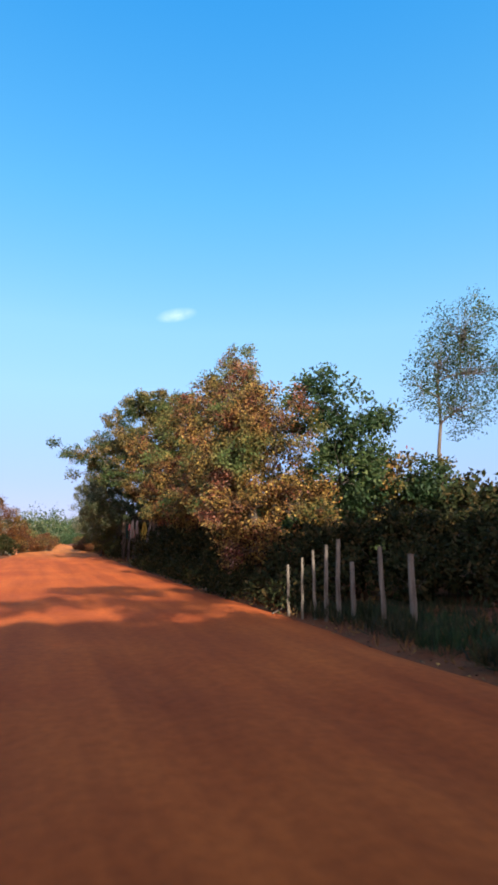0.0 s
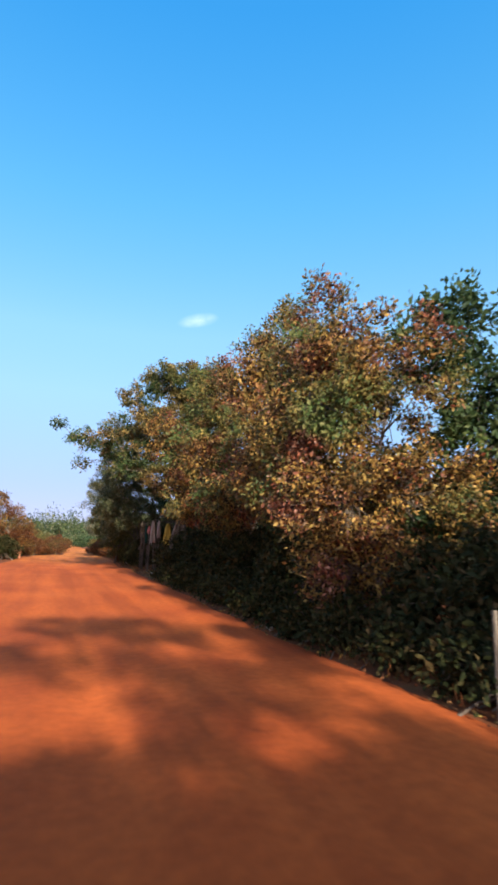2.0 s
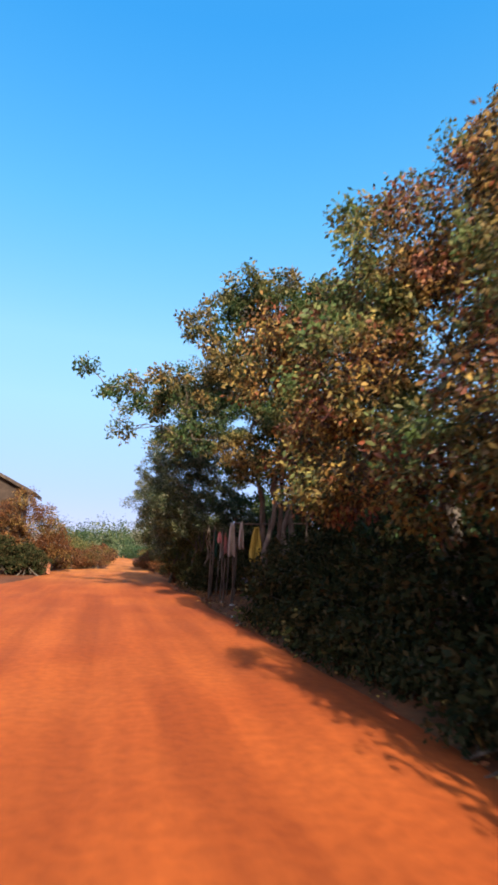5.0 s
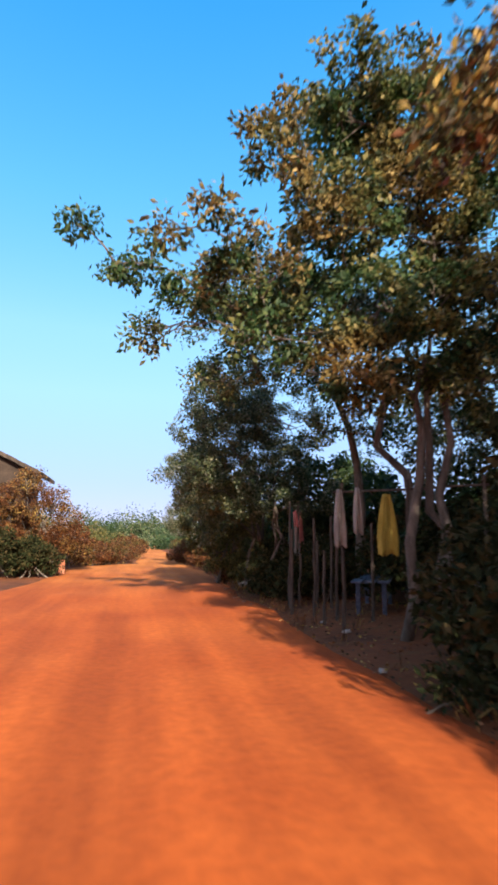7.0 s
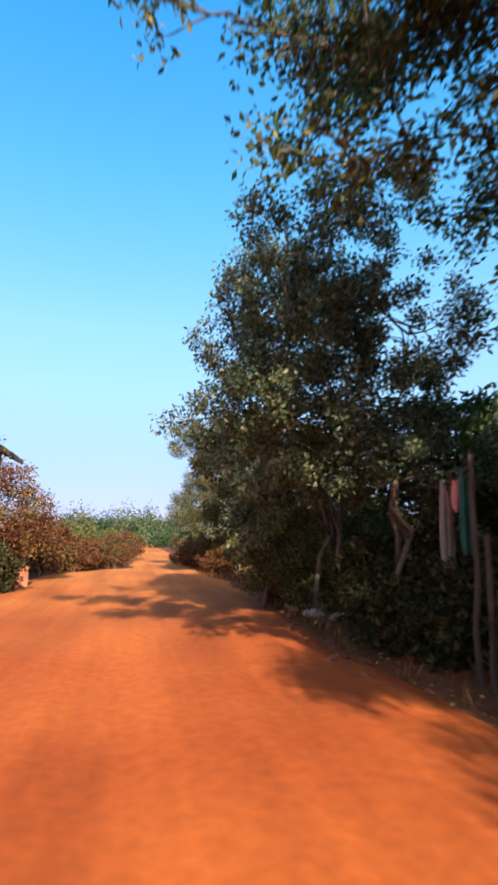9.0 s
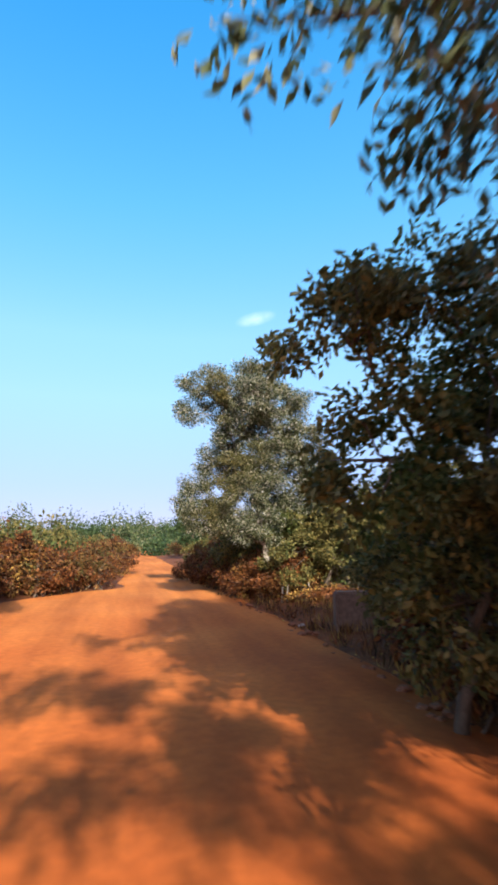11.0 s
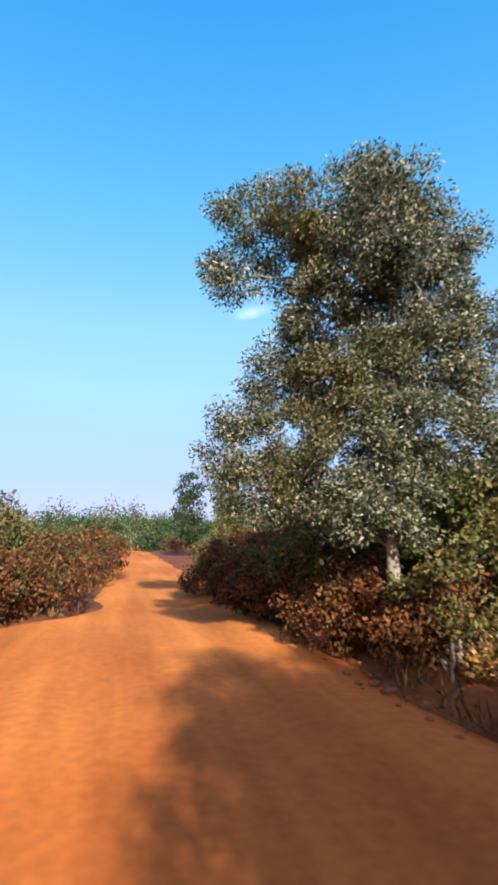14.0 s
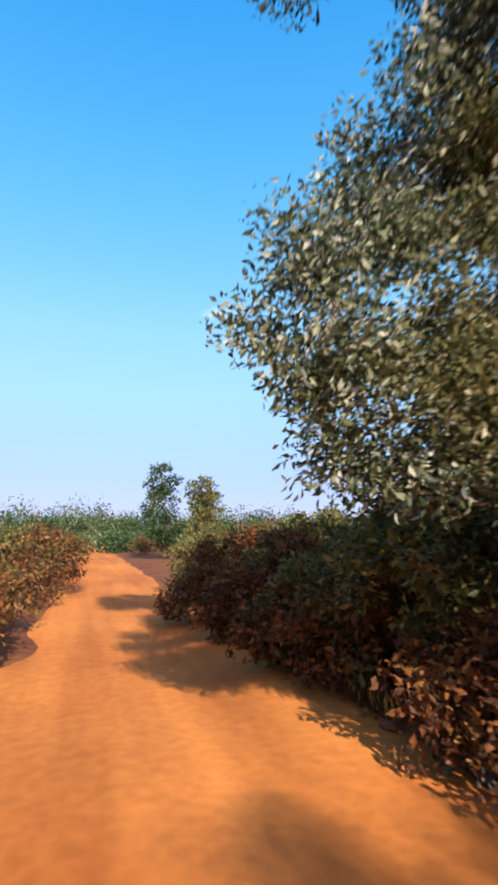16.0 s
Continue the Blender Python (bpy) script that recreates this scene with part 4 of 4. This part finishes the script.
# ---- roadside stall under the trees ----


def hanging(label, x, y, z_top, length, width, mat, turn=0.0):
    """A cloth gathered at the top, falling in folds."""
    n, m = 26, 10
    verts, faces = [], []
    for j in range(m + 1):
        f = j / m
        w = width * (0.28 + 0.72 * min(1.0, f * 1.4) ** 0.8)
        for i in range(n + 1):
            u = i / n - 0.5
            verts.append((u * w, 0.035 * math.sin(u * 9 + 1.3 * f) * (0.4 + f) + 0.012 * math.sin(u * 23 + 2 * f), -length * f - 0.03 * math.cos(u * 17) * f))
    for j in range(m):
        for i in range(n):
            a = j * (n + 1) + i
            faces.append((a, a + 1, a + n + 2, a + n + 1))
    ob = new("hanging_cloth", mesh_from("hanging_cloth", verts, faces, mat, True))
    mod = ob.modifiers.new("thickness", "SOLIDIFY")
    mod.thickness = 0.008
    ob.matrix_world = pose(x, y, z_top, 0, 0, turn)
    return tagged(ob, label, "cloth", "cloths hung from the rack")


def rack(x0, y0, x1, y1, h):
    root = tagged(new("cloth_rack"), "rough pole rack under the trees hung with cloths", "rack")
    root.location = (x0, y0, gh(x0, y0) - 0.1)
    d = np.array([x1 - x0, y1 - y0, 0.0])
    for f in (0.0, 0.5, 1.0):
        v, fc = [], []
        tube(v, fc, bent(d * f, d * f + np.array([0.03, 0, h + 0.25]), 4, 0.02), [0.034, 0.033, 0.031, 0.03, 0.028], 7)
        child("post", mesh_from("post", v, fc, DARK_POLE), root)
    v, fc = [], []
    tube(v, fc, bent(d * -0.05 + np.array([0, 0.04, h + 0.1]), d * 1.05 + np.array([0, 0.04, h + 0.1]), 5, 0.02), [0.02] * 6, 7)
    child("rail", mesh_from("rail", v, fc, DARK_POLE), root)


rack(5.3, 32.6, 6.9, 30.9, 2.3)
hanging("faded yellow cloth hung from the pole rack", 5.75, 31.75, 2.2, 0.95, 0.38, CLOTH_YELLOW, 15)
hanging("pale sackcloth hung from the pole rack", 5.2, 32.4, 2.32, 0.95, 0.22, CLOTH_PALE, 20)
hanging("narrow pale sackcloth strip hung from the pole rack", 5.42, 32.15, 2.33, 0.75, 0.14, CLOTH_PALE, 10)
rack(5.4, 36.4, 6.6, 39.2, 2.2)
hanging("pale cloth strip with a pink upper hem on the rack", 6.05, 38.05, 2.25, 1.25, 0.13, CLOTH_PALE, 8)
hanging("faded pink cloth strip hung from the rack", 6.25, 38.35, 2.25, 1.3, 0.14, CLOTH_PINK, 14)
hanging("small green cloth hung from the rack", 5.55, 36.75, 2.25, 0.95, 0.12, CLOTH_GREEN, 14)
hanging("small faded pink cloth hung from the rack", 5.8, 37.3, 2.2, 0.4, 0.14, CLOTH_PINK, 14)
for x, y, h in ((5.35, 36.1, 1.5), (5.5, 35.9, 1.15), (5.25, 35.8, 1.0), (5.05, 34.9, 1.7), (5.3, 34.2, 1.9), (5.55, 33.6, 1.6), (5.2, 33.3, 1.3), (5.9, 34.9, 1.9), (5.75, 35.4, 1.4), (6.0, 33.0, 1.7)):
    pole("stall_post", "slim weathered wooden stake beside the cloth rack", "stake", x, y, h, 0.028, DARK_POLE, (0.02, 0.0), "stall stakes")


def bench(x, y, turn, length, label, mat):
    root = tagged(new("plank_bench"), label, "bench")
    root.matrix_world = pose(x, y, gh(x, y) - 0.03, 0, 0, turn)
    for i, (w, z) in enumerate(((-0.24, 0.62), (0.0, 0.63), (0.24, 0.62))):
        bm = bmesh.new()
        box(bm, -length / 2 - 0.04 * i, length / 2, w - 0.1, w + 0.1, z - 0.035, z)
        part("plank", bm, mat, root)
    for sx in (-1, 1):
        for sy in (-1, 1):
            bm = bmesh.new()
            box(bm, sx * length * 0.42 - 0.04, sx * length * 0.42 + 0.04, sy * 0.24 - 0.04, sy * 0.24 + 0.04, 0, 0.583)
            part("leg", bm, mat, root)
    bm = bmesh.new()
    box(bm, -length * 0.44, length * 0.44, -0.27, -0.245, 0.25, 0.37)
    part("stretcher", bm, mat, root)


bench(6.6, 34.3, 62, 2.0, "low grey plank bench in the shade of the stall", PLANK)
bench(7.2, 32.3, 55, 1.6, "blue violet painted plank table under the trees", TARP)

# ---- red roof glimpsed beyond the trees ----


def far_house():
    root = tagged(new("house"), "house with a faded red roof beyond the trees", "house")
    root.location = (27.0, 30.0, gh(27, 30))
    bm = bmesh.new()
    for x0, x1, y0, y1 in ((-2.2, 2.2, -3, -2.8), (-2.2, 2.2, 2.8, 3), (-2.2, -2, -2.8, 2.8), (2, 2.2, -2.8, 2.8)):
        box(bm, x0, x1, y0, y1, 0, 2.4)
    part("wall", bm, MUDWALL_SHADED, root)
    for s in (-1, 1):
        bm = bmesh.new()
        box(bm, 0, 2.9, -3.3, 3.3, -0.04, 0.04)
        bm.transform(Matrix.Translation((0, 0, 3.5)) @ (Matrix.Rotation(0, 4, "Z") if s > 0 else Matrix.Rotation(math.pi, 4, "Z")) @ Matrix.Rotation(radians(24), 4, "Y"))
        part("roof", bm, ROOF_TILE, root)


far_house()

# ---- stones, heap, low wall ----


def stone_mesh(seed, k=1.0):
    r = random.Random(seed)
    bm = bmesh.new()
    bmesh.ops.create_icosphere(bm, subdivisions=2, radius=1)
    for v in bm.verts:
        v.co *= 0.8 + 0.45 * noise.noise(v.co * 1.3 + Vector((seed * 3.1, 0, 0)))
        v.co.z *= 0.6
    me = bpy.data.meshes.new("stone")
    bm.to_mesh(me)
    bm.free()
    me.materials.append(STONE)
    return me


STONES = [stone_mesh(s) for s in range(5)]
stone_rng = random.Random(5)
for i in range(46):
    if i < 26:
        x, y, k = 6.4 + stone_rng.gauss(0, 0.5), 43.3 + stone_rng.gauss(0, 1.0), 0.08 + 0.14 * stone_rng.random()
    else:
        y = 12 + 44 * stone_rng.random()
        x, k = right_edge(y) + 0.1 + 0.9 * stone_rng.random(), 0.04 + 0.06 * stone_rng.random()
    ob = new("stone", STONES[i % 5])
    ob.location = (x, y, gh(x, y) + 0.2 * k)
    ob.scale, ob.rotation_euler = (k, k * 1.2, k), (0, 0, 6.28 * stone_rng.random())
    tagged(ob, "dusty grey stone in the heap beside the road" if i < 26 else "small dusty stone on the verge", "stone", "roadside stones")
CLOD = rough_surface("crumbled_red_earth", (0.16, 0.055, 0.026), (0.30, 0.12, 0.062), 4.0)
CLODS = []
for me in STONES[:3]:
    me = me.copy()
    me.materials.clear()
    me.materials.append(CLOD)
    CLODS.append(me)
for i in range(90):
    y = 36.0 + 20.0 * stone_rng.random()
    x, k = right_edge(y) - 0.15 + 0.75 * stone_rng.random() ** 1.5, 0.025 + 0.06 * stone_rng.random() ** 2
    ob = new("clod", CLODS[i % 3])
    ob.location = (x, y, gh(x, y) + 0.02 + 0.25 * k)
    ob.scale, ob.rotation_euler = (k * 1.2, k, k), (0, 0, 6.28 * stone_rng.random())
    tagged(ob, "crumbled clod of red earth along the road edge", "clod", "roadside clods")
for i, (x, y, k) in enumerate(((5.35, 41.6, 0.22), (5.75, 42.2, 0.3), (5.6, 41.0, 0.16), (6.1, 41.7, 0.24), (5.2, 42.6, 0.15))):
    ob = new("stone", STONES[i])
    ob.location, ob.scale, ob.rotation_euler = (x, y, gh(x, y) + 0.2 * k), (k * 1.3, k, k * 0.9), (0, 0, 1.3 * i)
    tagged(ob, "pale grey boulder on the verge under the trees", "stone", "roadside stones")

bm = bmesh.new()
box(bm, 0, 2.4, -0.14, 0.14, -0.1, 0.62)
bmesh.ops.bevel(bm, geom=bm.edges[:], offset=0.03, segments=2, affect="EDGES")
ob = part("culvert_wall", bm, CONCRETE)
ob.matrix_world = pose(5.45, 47.9, 0.05, 0, 0, -8)
tagged(ob, "low stained concrete culvert wall beside the road", "wall")

bm = bmesh.new()
box(bm, 0, 1.9, -0.12, 0.12, -0.1, 0.55)
bmesh.ops.bevel(bm, geom=bm.edges[:], offset=0.025, segments=2, affect="EDGES")
ob = part("low_wall", bm, BRICKRED)
ob.matrix_world = pose(-2.95, 49.2, 0.02, 0, 0, 8)
tagged(ob, "low red clay wall below the dry bushes", "wall")

# ---- grass and fallen leaves ----


def scatter(n, where):
    pts = []
    while len(pts) < n:
        x, y = where()
        pts.append((x, y, max(gh(x, y), -0.01)))
    return np.array(pts)


grng = random.Random(3)


def verge():
    y = 39 + 27 * grng.random() if grng.random() < 0.8 else 3 + 36 * grng.random()
    return right_edge(y) + 0.15 + 2.2 * grng.random() ** 1.5, y


def litter_zone():
    y = 3 + 62 * grng.random()
    return right_edge(y) + 0.05 + 3.0 * grng.random(), y


def left_verge():
    y = 54 + 26 * grng.random()
    return left_edge(y) - 0.2 - 1.6 * grng.random(), y


def tufts(name, label, spots, per, length, mat):
    p = np.repeat(spots, per, axis=0) + np.concatenate([rng.normal(size=(len(spots) * per, 2)) * 0.05, np.zeros((len(spots) * per, 1))], axis=1)
    d = rng.normal(size=p.shape) * 0.35 + np.array([0, 0, 1.0])
    tagged(new(name, leaf_mesh(name, p, d, length * (0.4 + 0.8 * rng.random(len(p))), 0.07, mat)), label, "grass", kind="stuff")


tufts("dry_grass", "dry straw-coloured grass along the verges", np.concatenate([scatter(600, verge), scatter(160, left_verge)]), 12, 0.24, GRASS_DRY)
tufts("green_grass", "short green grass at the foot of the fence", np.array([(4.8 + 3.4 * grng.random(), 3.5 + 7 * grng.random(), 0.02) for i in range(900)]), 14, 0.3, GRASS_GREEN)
p = scatter(9000, litter_zone) + np.array([0, 0, 0.02])
d = rng.normal(size=p.shape) * np.array([1, 1, 0.2])
tagged(new("leaf_litter", leaf_mesh("leaf_litter", p, d, 0.035 + 0.04 * rng.random(len(p)), 0.55, LITTER)), "fallen brown leaves scattered on the verge", "leaf litter", kind="stuff")

# ---- heap of dry leaves with stakes ----
u = unit(rng.normal(size=(5200, 3))) * rng.random((5200, 1)) ** 0.3
p = np.stack([7.0 + 1.3 * u[:, 0], 52.0 + 0.75 * u[:, 1], gh(7.0, 52.0) + 0.02 + 0.30 * np.abs(u[:, 2]) * (1 - 0.5 * np.abs(u[:, 0]))], axis=1)
tagged(new("leaf_heap", leaf_mesh("leaf_heap", p, rng.normal(size=p.shape) * np.array([1, 1, 0.5]), 0.05 + 0.06 * rng.random(len(p)), 0.5, GRASS_DRY)),
       "heap of swept dry orange leaves on the verge", "leaf heap", kind="stuff")
for x, y in ((5.75, 52.2), (5.9, 52.3), (6.5, 52.5)):
    pole("stake", "short pale stake beside the leaf heap", "stake", x, y, 0.36, 0.018, CLOTH_PALE, (0.01, 0.0), "pale stakes")

# ---- cloud ----


def cloud():
    mat, t, bsdf = material("thin_cloud")
    n = noise_node(t, 2.2, 4, "Generated", (2.0, 1.0, 1.0))
    co = t.nodes.new("ShaderNodeTexCoord")
    g = t.nodes.new("ShaderNodeTexGradient")
    g.gradient_type = "SPHERICAL"
    mp = t.nodes.new("ShaderNodeMapping")
    mp.inputs["Location"].default_value, mp.inputs["Scale"].default_value = (-1, -1, 0), (2, 2, 0)
    t.links.new(co.outputs["Generated"], mp.inputs["Vector"])
    t.links.new(mp.outputs["Vector"], g.inputs["Vector"])
    mul = t.nodes.new("ShaderNodeMath")
    mul.operation = "MULTIPLY"
    t.links.new(g.outputs["Fac"], mul.inputs[0])
    t.links.new(n.outputs["Fac"], mul.inputs[1])
    em = t.nodes.new("ShaderNodeEmission")
    em.inputs["Color"].default_value, em.inputs["Strength"].default_value = (0.80, 0.90, 1.0, 1), 0.85
    tp = t.nodes.new("ShaderNodeBsdfTransparent")
    mx = t.nodes.new("ShaderNodeMixShader")
    scale = t.nodes.new("ShaderNodeMath")
    scale.operation, scale.use_clamp = "MULTIPLY", True
    scale.inputs[1].default_value = 0.72
    t.links.new(mul.outputs[0], scale.inputs[0])
    t.links.new(scale.outputs[0], mx.inputs["Fac"])
    t.links.new(tp.outputs["BSDF"], mx.inputs[1])
    t.links.new(em.outputs["Emission"], mx.inputs[2])
    t.links.new(mx.outputs["Shader"], t.nodes["Material Output"].inputs["Surface"])
    me = mesh_from("cloud", [(-1, -0.35, 0), (1, -0.35, 0), (1, 0.35, 0), (-1, 0.35, 0)], [(0, 1, 2, 3)], mat)
    ob = new("cloud", me)
    way = Vector((0.208, 0.906, 0.368))
    ob.matrix_world = look(way * 2400, (0, 0, 0), -12) @ Matrix.Diagonal((88, 85, 1, 1))
    tagged(ob, "small thin white cloud in the blue sky", "cloud", kind="structure")


cloud()
